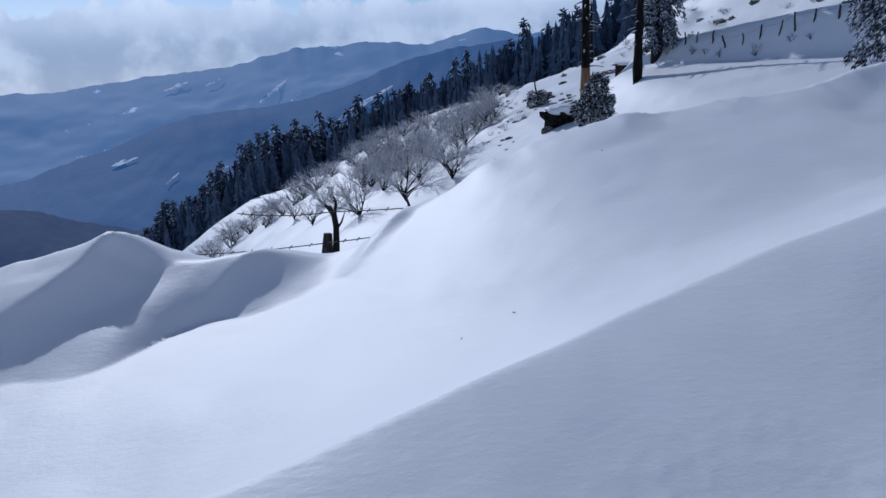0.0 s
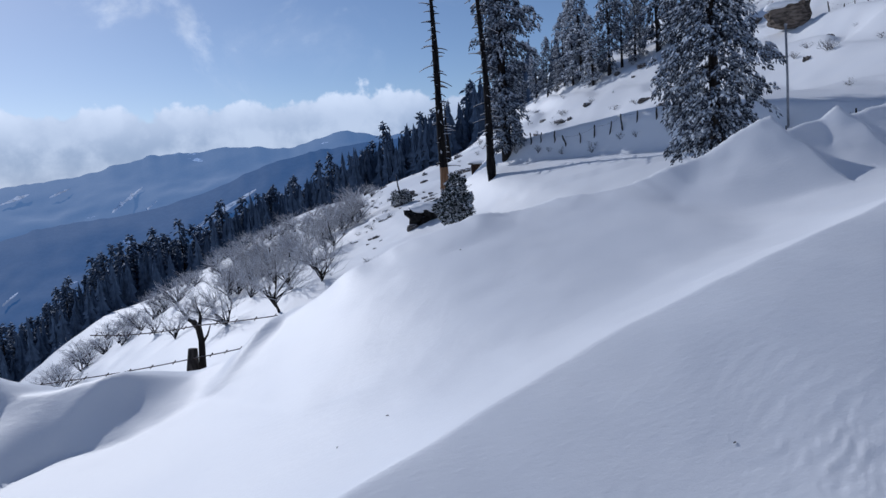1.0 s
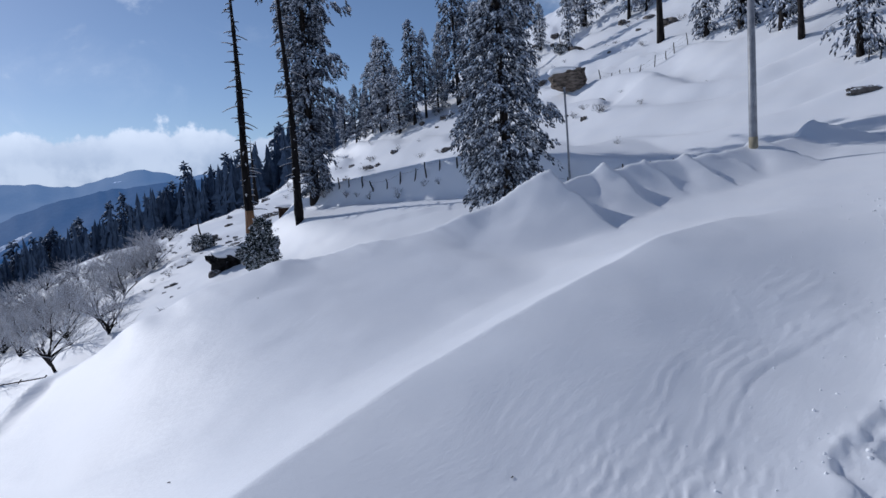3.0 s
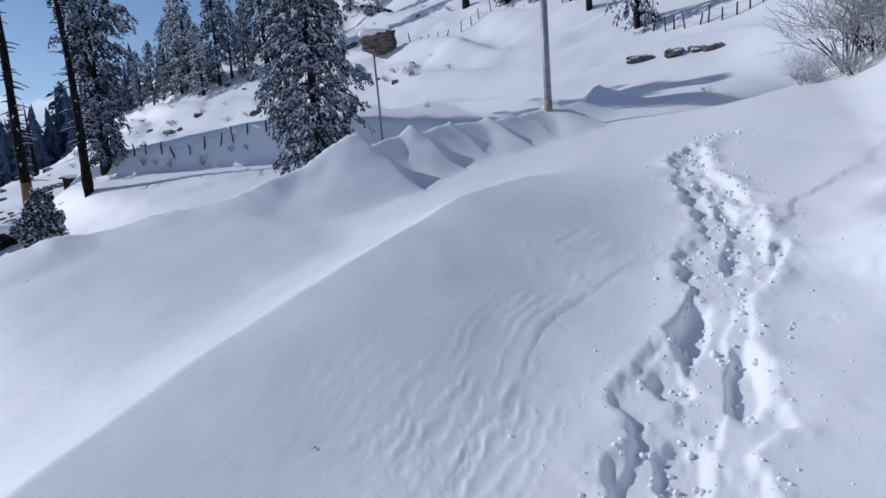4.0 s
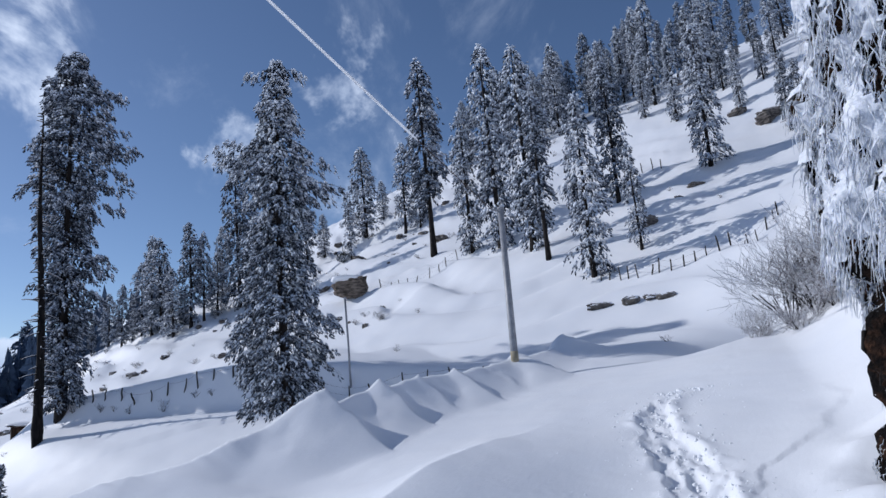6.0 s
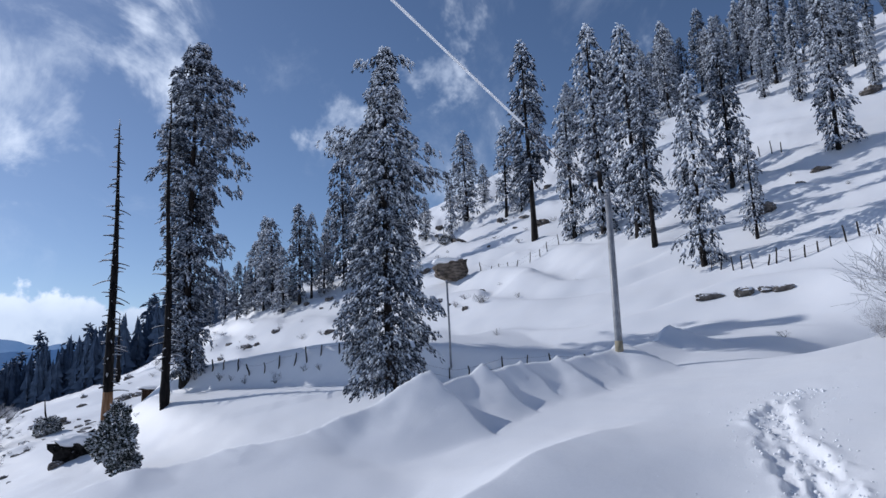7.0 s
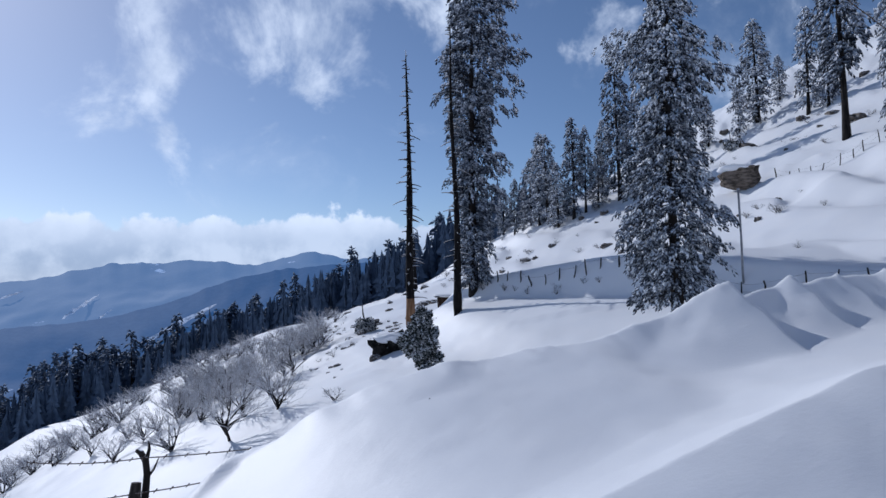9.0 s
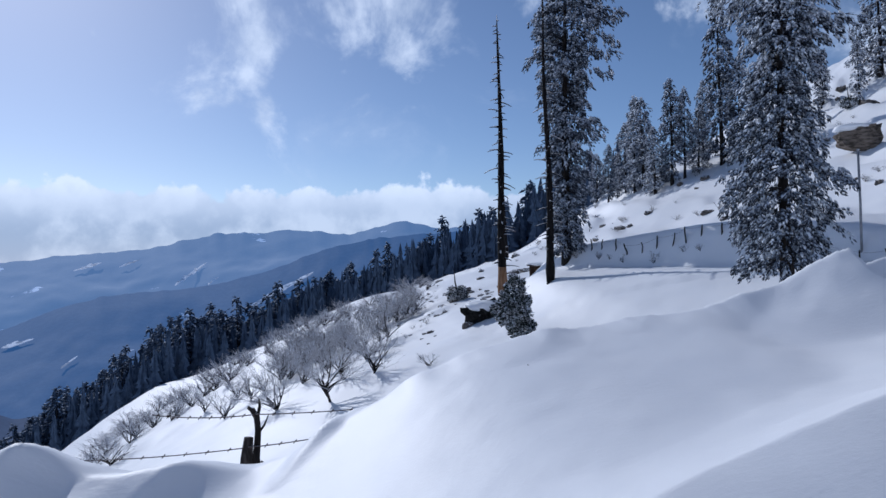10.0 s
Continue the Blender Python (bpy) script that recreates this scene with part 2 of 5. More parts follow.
RIDGE_Y = smooth_curve([-6, -1, 0.3, 1.4, 2.2, 3.2, 4.6, 6.6, 9, 14], [1.2, 2.7, 3.4, 4.05, 4.35, 4.45, 4.65, 5.0, 5.2, 6.0], 0.7)
RIDGE_Z = smooth_curve([-6, -1, 0.3, 1.4, 2.2, 3.2, 4.6, 6.0, 7.0, 8.0, 10, 14], [-0.9, -0.15, -0.05, 0.1, 0.25, 0.5, 0.8, 0.95, 1.0, 0.95, 1.15, 1.75], 0.5)
CREST_Y = smooth_curve([-12, 2, 13, 18, 24], [8.8, 8.8, 8.8, 9.8, 12.0], 2.0)
CREST_Z = smooth_curve([-12, -5, -3.5, -2, -1.2, -0.3, 0.35, 1.2, 2, 2.8, 4.5, 5.8, 7.0, 9, 11, 14, 18, 24],
                       [-1.0, -0.75, -0.75, -0.75, -0.95, -0.5, -0.05, 0.4, 0.65, 0.75, 0.95, 1.08, 1.2, 1.35, 1.5, 1.75, 2.1, 3.0], 0.35)
BANK_FOOT = smooth_curve([-12, 0, 3, 6, 8, 13, 19, 26], [-2.5, -1.2, 0.0, 0.8, 1.4, 3.0, 4.9, 7.0], 1.0)
# drift peaks over the buried kerb stones on the low side: x, height over the crest, rise on the windward side, run of the slip face, reach towards the road
PEAKS = [(-3.85, 0.46, 2.2, 0.75, 1.75), (-2.15, 0.16, 0.7, 0.9, 1.0), (-0.3, 0.16, 0.4, 0.3, 0.8), (2.85, 0.09, 1.6, 0.5, 0.9), (4.3, 0.05, 0.8, 0.4, 0.7)]
# further on the crest is a row of sharp brinks: foot of the windward ramp, peak, foot of the slip face, level of the peak, reach towards the road
BRINKS = [(3.9, 5.95, 6.6, 1.25, 1.1), (4.9, 7.45, 8.15, 1.86, 1.75), (7.5, 8.9, 9.55, 1.95, 1.55), (8.9, 9.95, 10.4, 1.92, 1.3), (9.8, 11.0, 11.6, 2.02, 1.6), (11.0, 12.2, 12.7, 2.05, 1.3), (12.2, 13.7, 14.5, 2.34, 1.9),
          (14.2, 15.2, 15.8, 2.22, 1.2), (15.3, 16.8, 17.9, 2.75, 2.1)]
NOTCH_Z = smooth_curve([4, 5.5, 6.4, 8.1, 9.5, 10.4, 11.6, 12.8, 14.6, 16, 18, 24], [0.9, 1.1, 1.4, 1.7, 1.84, 1.88, 1.95, 2.08, 2.2, 2.3, 2.4, 3.0], 0.6)
# how far the drift's inner face runs down from its lip
DRIFT_REACH = smooth_curve([-12, -5, -4.2, -3.7, -3.3, -3.0, -2.7, -2.46, -2.04, -1.63, -1.27, -1.07, -0.85, -0.1, 1.8, 3.5, 6.0, 20], [2.6, 2.2, 1.9, 2.1, 1.9, 1.2, 0.8, 0.75, 0.95, 1.05, 0.75, 0.55, 0.9, 2.7, 3.6, 3.4, 2.5, 2.4], 0.15)
TRAIL_Y = smooth_curve([-3, 1.5, 2.4, 3.4, 4.45, 5.15, 6.5, 7.45, 8.5, 9.3, 9.9, 11.0, 12.0, 15, 19], [-0.5, 0.55, 1.0, 1.45, 1.7, 1.97, 2.25, 2.8, 3.6, 4.0, 3.9, 3.65, 3.6, 4.4, 5.0], 0.5)
TRAIL_WIDE = smooth_curve([0, 2.4, 3.2, 4.0, 4.8, 5.4, 6.2, 7.4, 8.6, 9.4, 10.2, 14], [0.2, 0.36, 0.42, 0.46, 0.36, 0.24, 0.4, 0.36, 0.26, 0.16, 0.1, 0.1], 0.4)
# deep footfalls: x, y, half length, half width, depth, bearing of the long side
FOOTFALLS = [(4.82, 1.97, 0.42, 0.15, 0.17, 18), (4.12, 1.82, 0.20, 0.14, 0.12, 40), (4.30, 1.44, 0.44, 0.12, 0.16, 20), (3.35, 1.42, 0.36, 0.17, 0.13, 25), (6.02, 2.10, 0.30, 0.13, 0.12, 15),
             (6.15, 1.80, 0.24, 0.07, 0.12, 10), (7.05, 2.56, 0.30, 0.10, 0.10, 28), (6.65, 2.30, 0.18, 0.09, 0.09, 20), (7.85, 3.12, 0.26, 0.09, 0.10, 35), (2.55, 1.05, 0.30, 0.16, 0.12, 25), (8.55, 3.55, 0.2, 0.08, 0.08, 40)]
# the shaded bank behind the terrace, in plan
TERRACE = [(23.5, 4), (21.8, 9.5), (20.3, 14), (18.8, 17.8), (17.6, 20.8), (16.4, 23.4), (15.0, 26.4), (13.8, 29), (12.6, 31.6), (11.6, 34), (10.8, 37)]
TERRACE_TOP = smooth_curve([0, 14, 16, 17.8, 20.8, 23.4, 25, 27.5, 29, 32, 37, 60], [1.9, 2.05, 2.1, 2.25, 2.6, 3.1, 3.15, 2.85, 2.65, 2.3, 1.7, 1.0], 2.0)
LEDGE = [(7.6, 28), (10.8, 25.2), (13.0, 23), (14.8, 21), (16, 19)]


def beside(line, x, y):
    """Distance from a line in plan, positive on its right-hand side as seen along it."""
    best, sign = np.full(np.shape(x), 1e9), np.ones(np.shape(x))
    for (ax, ay), (bx, by) in zip(line, line[1:]):
        ux, uy = bx - ax, by - ay
        ll = ux * ux + uy * uy
        t = np.clip(((x - ax) * ux + (y - ay) * uy) / ll, 0, 1)
        d = np.hypot(x - ax - t * ux, y - ay - t * uy)
        s = np.sign((x - ax) * uy - (y - ay) * ux)
        near = d < best
        best, sign = np.where(near, d, best), np.where(near, s, sign)
    return best * sign


def trail_relief(x, y):
    """A trodden trench with a broken edge of crust, deep footfalls, and lumps thrown to the sides."""
    ragged = 0.07 * vnoise(x * 3.2, y * 3.2) + 0.045 * vnoise(x * 8.0, y * 8.0) + 0.02 * vnoise(x * 19.0, y * 19.0)
    off = y - TRAIL_Y(x)
    wide = TRAIL_WIDE(x) * (1 + 0.35 * vnoise(x * 2.3, 7.7 + 0 * y))
    q = np.abs(off + ragged) / wide
    trench = -0.075 * (1 - step(0.82, 1.08, q)) * np.clip(wide / 0.3, 0, 1)
    feet = np.zeros_like(trench)
    for fx, fy, half, side, deep, turn in FOOTFALLS:
        c, s = math.cos(radians(turn)), math.sin(radians(turn))
        u, v = ((x - fx) * c + (y - fy) * s) / half, (-(x - fx) * s + (y - fy) * c) / side
        feet = np.minimum(feet, -deep * (1 - step(0.55, 1.12, np.hypot(u, v) + 2.6 * ragged)))
    pits = vnoise(x * 2.1 + 0.9 * vnoise(x * 1.3, y * 1.3), (off + 3.0) * 3.4)
    feet = np.minimum(feet, -0.055 * step(0.2, 0.42, pits + ragged) * (1 - step(0.7, 1.0, q)))
    crumbly = step(4.9, 5.8, x) + 0.45 * (1 - step(4.9, 5.8, x))
    lumps = crumbly * (0.062 * np.maximum(fbm(x * 6.5, y * 6.5, 4) - 0.12, 0) * np.exp(-(off / (1.25 * wide)) ** 4) + 0.02 * np.maximum(fbm(x * 17.0, y * 17.0, 2) - 0.1, 0) * np.exp(-(off / (1.7 * wide)) ** 4))
    spoil = 0.05 * np.exp(-((off + 1.1 * wide) / 0.12) ** 2) * (0.35 + vnoise(x * 3.0, y * 3.0 + 2)) + 0.035 * crumbly * np.exp(-((off - 1.15 * wide) / 0.1) ** 2) * (0.2 + vnoise(x * 4.0, y * 4.0 + 9))
    return 0.66 * (trench + feet + lumps + spoil) * step(0.3, 1.2, x) * (1 - 0.9 * step(9.2, 10.4, x))


# a crack in the crust beside the trail, and a broken edge of crust on the bank side
CRACK = [(2.0, 2.12), (2.6, 2.33), (2.86, 2.48), (3.2, 2.5), (3.58, 2.61), (4.03, 2.82), (4.49, 2.91), (5.05, 2.91), (5.9, 2.86)]
EDGE = [(10.2, 1.9), (9.4, 1.62), (8.43, 1.61), (7.71, 1.84), (7.14, 1.99), (6.5, 1.93)]


def crust_relief(x, y):
    """Thin wind-cut ledges in the crust between ridge and trail."""
    ragged = 0.5 * vnoise(x * 1.7, y * 1.7) + 0.35 * vnoise(x * 5.0, y * 5.0) + 0.22 * vnoise(x * 13.0, y * 13.0)
    d = -beside(CRACK, x, y)
    g = d / 0.088 + 0.75 * ragged

    def ledges(f):
        saw = f - np.floor(f)
        return np.where(saw < 0.84, (saw / 0.84) ** 3, (1 - saw) / 0.16)

    here = step(-0.22, -0.08, d) * (1 - step(0.35, 0.75, d)) * step(2.0, 2.5, x) * (1 - step(5.0, 5.9, x))
    patchy = step(-0.15, 0.3, vnoise(x * 1.3 + 5.2, g * 0.9 + 1.2))
    q = d + 0.045 * ragged
    main = (0.009 * step(-0.02, 0.012, q) * np.exp(-np.maximum(q, 0) / 0.1) - 0.008 * np.exp(-((q + 0.012) / 0.018) ** 2)) * step(2.0, 2.5, x) * (1 - step(5.2, 5.9, x))
    wide = step(0.3, 1.2, RIDGE_Y(x) - y) * step(0.5, 1.0, y - TRAIL_Y(x)) * (1 - step(5.5, 7.0, x))
    f = (y - 0.27 * x) * 9.5 + 1.6 * vnoise(x * 0.7, y * 0.9) + 0.8 * ragged
    rough = ledges(f) * step(0.1, 0.5, vnoise(x * 0.7 + 9, y * 0.9))
    crisp = np.maximum(fbm(x * 9.0 + 2 * vnoise(x * 2, y * 2), y * 17.0, 2), 0.05) * step(0.0, 0.4, vnoise(x * 0.9 + 4, y * 0.9 + 2))
    e = beside(EDGE, x, y) + 0.1 * vnoise(x * 2.6, y * 2.6) + 0.035 * vnoise(x * 8.0, y * 8.0)
    scarp = 0.026 * step(-0.014, 0.014, e) * np.exp(-np.maximum(e, 0) / 0.3) * step(6.4, 7.0, x) * (1 - step(9.6, 10.4, x)) * (1 - step(0.8, 1.3, np.abs(e)))
    dents = np.zeros_like(scarp)
    for px, py, size in ((5.79, 1.04, 0.17), (5.17, 1.23, 0.10), (5.1, 0.59, 0.2), (4.2, 0.75, 0.06), (6.9, 1.2, 0.12)):
        u, v = (x - px) / size + 0.4 * vnoise(x * 5, y * 5), (y - py) / (1.3 * size)
        dents = dents + (0.008 + 0.07 * size) * np.exp(-(u * u + v * v) ** 2) * (0.7 + 0.6 * vnoise(x * 12.0, y * 12.0))
    return 0.0095 * ledges(g) * here * patchy + 0.85 * main + 0.0075 * rough * wide + 0.0065 * crisp * wide + scarp - dents


def scallop(x, y, s, road):
    """The drift's face s metres in from its crest: ramps that rise to a sharp brink, then drop in a slip face."""
    z = road + (NOTCH_Z(x) - road) * np.clip(1 - s / 1.45, 0, 1) ** 1.5
    w = x + 0.08 * vnoise(x * 1.1, y * 1.9) * np.clip(s / 0.4, 0, 1) + 0.03 * vnoise(x * 4.0, y * 4.5)
    for a, b, c, level, deep in BRINKS:
        left, brink, foot = a - 0.5 * s, b - 0.1 * s, c - 0.52 * s
        up = np.clip((w - left) / (brink - left), 0, 1)
        down = np.clip((w - brink) / np.maximum(foot - brink, 0.06), 0, 1)
        saw = np.where(w < brink, 0.8 * up + 0.2 * step(0, 1, up), (1 - down) ** 1.2)
        top = road + (level - road) * np.clip(1 - s / deep, 0, 1) ** 1.2 * saw
        z = 0.5 * (z + top + np.sqrt((z - top) ** 2 + 0.0012))
    return z


def ground(x, y):
    """The height of the snow at places in plan."""
    x, y = np.asarray(x, float), np.asarray(y, float)
    r = np.hypot(x, y)
    hill = HILL(x) + 0.3 * fbm(x / 9.0, y / 9.0, 4) * step(12, 40, r) + 2.0 * fbm(x / 45.0, y / 45.0, 3) * step(60, 160, r)
    # the bank behind the terrace, and stepped drifts up the slope
    off = 0.3 * vnoise(x / 4.0, y / 4.0) + beside(TERRACE, x, y)
    along = step(11, 14, y) * (1 - step(33, 37.5, y)) * step(8.5, 11.0, x) * (1 - step(22.0, 26.0, x))
    top = TERRACE_TOP(y)
    upper = np.maximum(hill, top + 0.07 * np.minimum(off, 8))
    foot = 1.2 + 0.01 * np.clip(y - 25, -8, 14) - 0.12 * np.maximum(13.0 - x, 0)
    lower = hill + (foot + 0.02 * np.clip(off, -3, 0) - hill) * np.exp(-(np.maximum(-off, 0) / 5.0) ** 2)
    face = step(-0.75, 0.45, off)
    hill = hill + along * (lower + (upper - lower) * face - hill)
    near_trunk = step(3.0, 6.0, x) * (1 - step(9.5, 11.5, x)) * step(31, 35, y) * (1 - step(56, 64, y))
    rung = y / 2.6 + 0.5 * vnoise(x / 2.2, y / 2.2) + 0.25 * vnoise(x / 0.8, y / 1.4)
    hill = hill + near_trunk * 0.3 * step(0.55, 0.95, rung - np.floor(rung)) * step(-0.3, 0.3, vnoise(x / 3.0 + 4, y / 4.0))
    step_off = -beside(LEDGE, x, y) + 0.3 * vnoise(x / 3.0, y / 3.0)
    hill = hill + 0.1 * step(-0.12, 0.12, step_off) * np.exp(-np.maximum(step_off, 0) / 3.0) * step(16, 19, y) * (1 - step(29, 33, y))
    f = hill / 2.0 + 0.55 * fbm(x / 11.0 + 3, y / 11.0, 3)
    saw = f - np.floor(f)
    bench = np.where(saw < 0.72, saw / 0.72, (1 - saw) / 0.28)
    hill = hill + 0.75 * (step(0, 1, bench) - 0.5) * step(20.5, 24, x) * (1 - step(60, 90, x)) * (0.45 + 0.55 * step(-0.2, 0.5, vnoise(x / 17.0, y / 17.0)))
    hill = hill - 0.10 * np.maximum(y - 60, 0) * step(-45, -10, x) + 2.6 * np.exp(-(((x - 36) / 14) ** 2) - ((y - 72) / 18) ** 2)
    edge = np.maximum(212 - 1.6 * np.maximum(x, 0), 60)
    hill = hill - 0.5 * np.logaddexp(0, (y - edge) / 8.0) * 8.0
    hill = np.maximum(hill, -420.0 + 0.0 * r)
    # road bed between the bank and the drift along its outer edge
    ridge_y, crest_y = RIDGE_Y(x), CREST_Y(x) + 0.16 * vnoise(x * 0.8, 3.3 + 0 * y)
    trough, strip, ridge_z = TROUGH(x), STRIP(x), RIDGE_Z(x)
    dy = y - ridge_y
    over = np.maximum(dy, 0)
    far_side = trough + (ridge_z - trough) * np.exp(-over / 1.0 - (over / 1.6) ** 2)
    near = np.clip(-dy / 2.4, 0, 1)
    near_side = strip + (ridge_z - strip) * (1 - step(0, 1, 0.16 + 0.84 * near) / 1.0 + step(0, 1, 0.16 + 0 * near) * (1 - near)) 
    far_side = far_side + 0.08 * np.maximum(over - 0.5, 0) * step(-0.3, 3.2, x) * (1 - step(3.6, 6.5, x))
    road = np.where(dy > 0, far_side, near_side)
    # drift crest
    dc = crest_y - y
    inside = np.maximum(dc, 0)
    lip = CREST_Z(x)
    wavy = (0.035 * vnoise(x * 2.3, 1.7 + 0 * y) + 0.015 * vnoise(x * 6.1, 4.7 + 0 * y)) * np.exp(-(inside / 0.45) ** 2)
    body = road + (lip - road) * np.clip(1 - inside / DRIFT_REACH(x), 0, 1) ** (1.0 + 0.25 * step(-1.0, -0.4, x))
    scalloped = step(4.7, 5.6, x)
    body = body + scalloped * (scallop(x, y, inside, road) - body)
    lip = lip + scalloped * (scallop(x, y, 0.0 * inside, road) - lip)
    teeth = np.zeros_like(body)
    for px, h, rise, run, deep in PEAKS:
        # the sharp brink trails from the peak towards the road and down-wind of it lies the slip face
        v = x - px + 0.75 * np.maximum(dc, -1.6) + 0.06 * vnoise(y * 1.7 + px, x * 0.5) + 0.025 * vnoise(y * 5.0 + px, x * 1.5)
        wide = run + 0.22 * inside
        left = np.clip(1 + v / rise, 0, 1) ** 1.35
        right = np.clip(1 - v / wide, 0, 1) ** 1.15
        along_brink = np.clip(1 - inside / deep, 0, 1) ** 0.85 * np.clip(1 + np.minimum(dc + 0.1, 0) / (2.0 if px > 5 else 1.0), 0, 1) ** 0.7
        teeth = np.maximum(teeth, h * np.where(v < 0, left, right) * along_brink)
    inner = body + teeth + wavy
    outer = hill + (lip + wavy + teeth - hill) * np.exp(-(np.maximum(-dc, 0) / (1.3 + 4.5 * (1 - step(-0.5, 3.5, x)))) ** 1.4)
    here = np.where(dc > 0, inner, outer) + trail_relief(x, y) + crust_relief(x, y)
    here = here + 0.018 * fbm(x * 0.9, y * 0.9, 3)
    # bank on the hill side
    into = np.maximum(BANK_FOOT(x) - y, 0)
    rise = np.where(into < 6, 1.0 * into * into / (into + 1.4), 36 / 7.4 + 0.5 * (into - 6)) * (1 + 0.12 * fbm(x * 0.7, y * 0.7, 3))
    here = here + rise
    here = here + 0.17 * np.exp(-(beside([(6.35, 0.85), (5.85, -0.1), (5.6, -1.0)], x, y) / 0.4) ** 2)
    here = here + 0.16 * np.exp(-((np.hypot(x - 7.0, y + 0.3) - 1.5) / 0.4) ** 2) * (1 + 0.5 * vnoise(x * 2.7, y * 2.7)) * step(-0.9, 0.3, y + 0.8)
    away = np.clip(step(17, 25, x) + step(0, 1, -(x + 9) / 5.0), 0, 1)
    base = hill + 0.6 * rise
    return here + (base - here) * away


def make_ground():
    radii = np.concatenate([np.linspace(0.25, 1.5, 14)[:-1], np.arange(1.5, 8, 0.04), np.arange(8, 14, 0.065), 14 * 1.009 ** np.arange(0, 140), 14 * 1.009 ** 140 * 1.018 ** np.arange(0, 28),
                            14 * 1.009 ** 140 * 1.018 ** 28 * 1.03 ** np.arange(1, 150)])
    radii = radii[radii < 4300]
    fine = np.concatenate([np.arange(-50.0, 17.9, 0.4), np.arange(18.0, 77.9, 0.2), np.arange(78.1, 100.0, 0.35)])
    az = np.radians(np.concatenate([fine, np.arange(100.0, 309.9, 3.0)]))
    rr, aa = np.meshgrid(radii, az, indexing="ij")
    x, y = rr * np.sin(aa), rr * np.cos(aa)
    z = ground(x, y)
    n, m = rr.shape
    verts = np.stack([x, y, z], -1).reshape(-1, 3)
    i, j = np.meshgrid(np.arange(n - 1), np.arange(m), indexing="ij")
    k = (j + 1) % m
    faces = np.stack([i * m + j, (i + 1) * m + j, (i + 1) * m + k, i * m + k], -1).reshape(-1, 4)
    me = bpy.data.meshes.new("ground")
    me.vertices.add(len(verts) + 1)
    me.vertices.foreach_set("co", np.concatenate([verts, [[0, 0, float(ground(0, 0))]]]).ravel())
    inner = [(len(verts), (j + 1) % m, j) for j in range(m)]
    loops = np.concatenate([faces[:, ::-1].ravel(), np.array(inner).ravel()])
    me.loops.add(len(loops))
    me.loops.foreach_set("vertex_index", loops)
    me.polygons.add(len(faces) + len(inner))
    starts = np.concatenate([np.arange(len(faces)) * 4, len(faces) * 4 + np.arange(len(inner)) * 3])
    me.polygons.foreach_set("loop_start", starts)
    me.update(calc_edges=True)
    me.validate()
    me.polygons.foreach_set("use_smooth", [True] * len(me.polygons))
    me.materials.append(SNOW)
    return tagged(new("ground", me), "deep wind-drifted snow over road and mountainside", "snow", kind="structure")


make_ground()
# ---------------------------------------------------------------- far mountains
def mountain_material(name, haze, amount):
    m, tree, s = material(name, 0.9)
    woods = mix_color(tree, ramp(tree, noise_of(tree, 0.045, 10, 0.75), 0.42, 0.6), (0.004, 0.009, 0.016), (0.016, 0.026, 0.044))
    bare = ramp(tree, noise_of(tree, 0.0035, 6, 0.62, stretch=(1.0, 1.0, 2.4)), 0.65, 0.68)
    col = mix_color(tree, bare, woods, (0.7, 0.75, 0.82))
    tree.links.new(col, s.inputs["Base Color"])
    # blue haze of the air, put into the slope as a faint even glow
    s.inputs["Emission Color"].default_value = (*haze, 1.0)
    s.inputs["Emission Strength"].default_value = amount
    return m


def mountain_range(near, far, valley, az, levels, mat, seed, label, chutes=()):
    """A range: its skyline angles above the level at given bearings, its foot in the valley. chutes: bare snow runs from bearing and angle to bearing and angle."""
    line = smooth_curve(az, levels, 0.9)

    def surface(aa, dd):
        rad = near + (far - near) * dd
        crest = np.tan(np.radians(line(aa))) * far + 1.7
        wave = fbm(aa / 7.0 + seed, rad / 500.0 + seed, 5)
        z = valley + (crest - valley) * (dd ** 0.8) + (crest - valley) * 0.06 * wave * (1 - dd ** 3) + 0.0018 * far * fbm(aa * 1.1 + seed, seed + 0 * aa, 4) * dd ** 4
        return np.stack([rad * np.sin(np.radians(aa)), rad * np.cos(np.radians(aa)), z], -1)

    aa, dd = np.meshgrid(np.arange(-70, 62, 0.3), np.linspace(0, 1, 44))
    verts = surface(aa, dd).reshape(-1, 3)
    n, m = aa.shape
    i, j = np.meshgrid(np.arange(n - 1), np.arange(m - 1), indexing="ij")
    faces = np.stack([i * m + j, i * m + j + 1, (i + 1) * m + j + 1, (i + 1) * m + j], -1).reshape(-1, 4).tolist()
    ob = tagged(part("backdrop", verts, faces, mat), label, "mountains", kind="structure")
    grid = np.linspace(0, 1, 600)
    for a0, e0, a1, e1, wide in chutes:
        t = np.linspace(0, 1, 60)
        rim = []
        for k, u in enumerate(t):
            a = a0 + (a1 - a0) * u
            w = wide * (0.25 + 0.75 * math.sin(math.pi * u) ** 0.6) * (1 + 0.5 * float(vnoise(np.array(u * 9.0 + a0), np.array(seed)))) * 0.5
            row = surface(np.full(600, a), grid)
            angle = np.degrees(np.arctan2(row[:, 2] - 1.7, np.hypot(row[:, 0], row[:, 1])))
            for e in (e0 + (e1 - e0) * u - w, e0 + (e1 - e0) * u + w * (1 + 0.6 * float(vnoise(np.array(u * 14.0), np.array(a0))))):
                hits = np.nonzero(angle >= e)[0]
                rim.append(row[hits[0] if len(hits) else -1] * 0.992)
        strip = [(2 * k, 2 * k + 2, 2 * k + 3, 2 * k + 1) for k in range(len(t) - 1)]
        part("snow_chute", np.array(rim), strip, CHUTE, ob)
    return ob


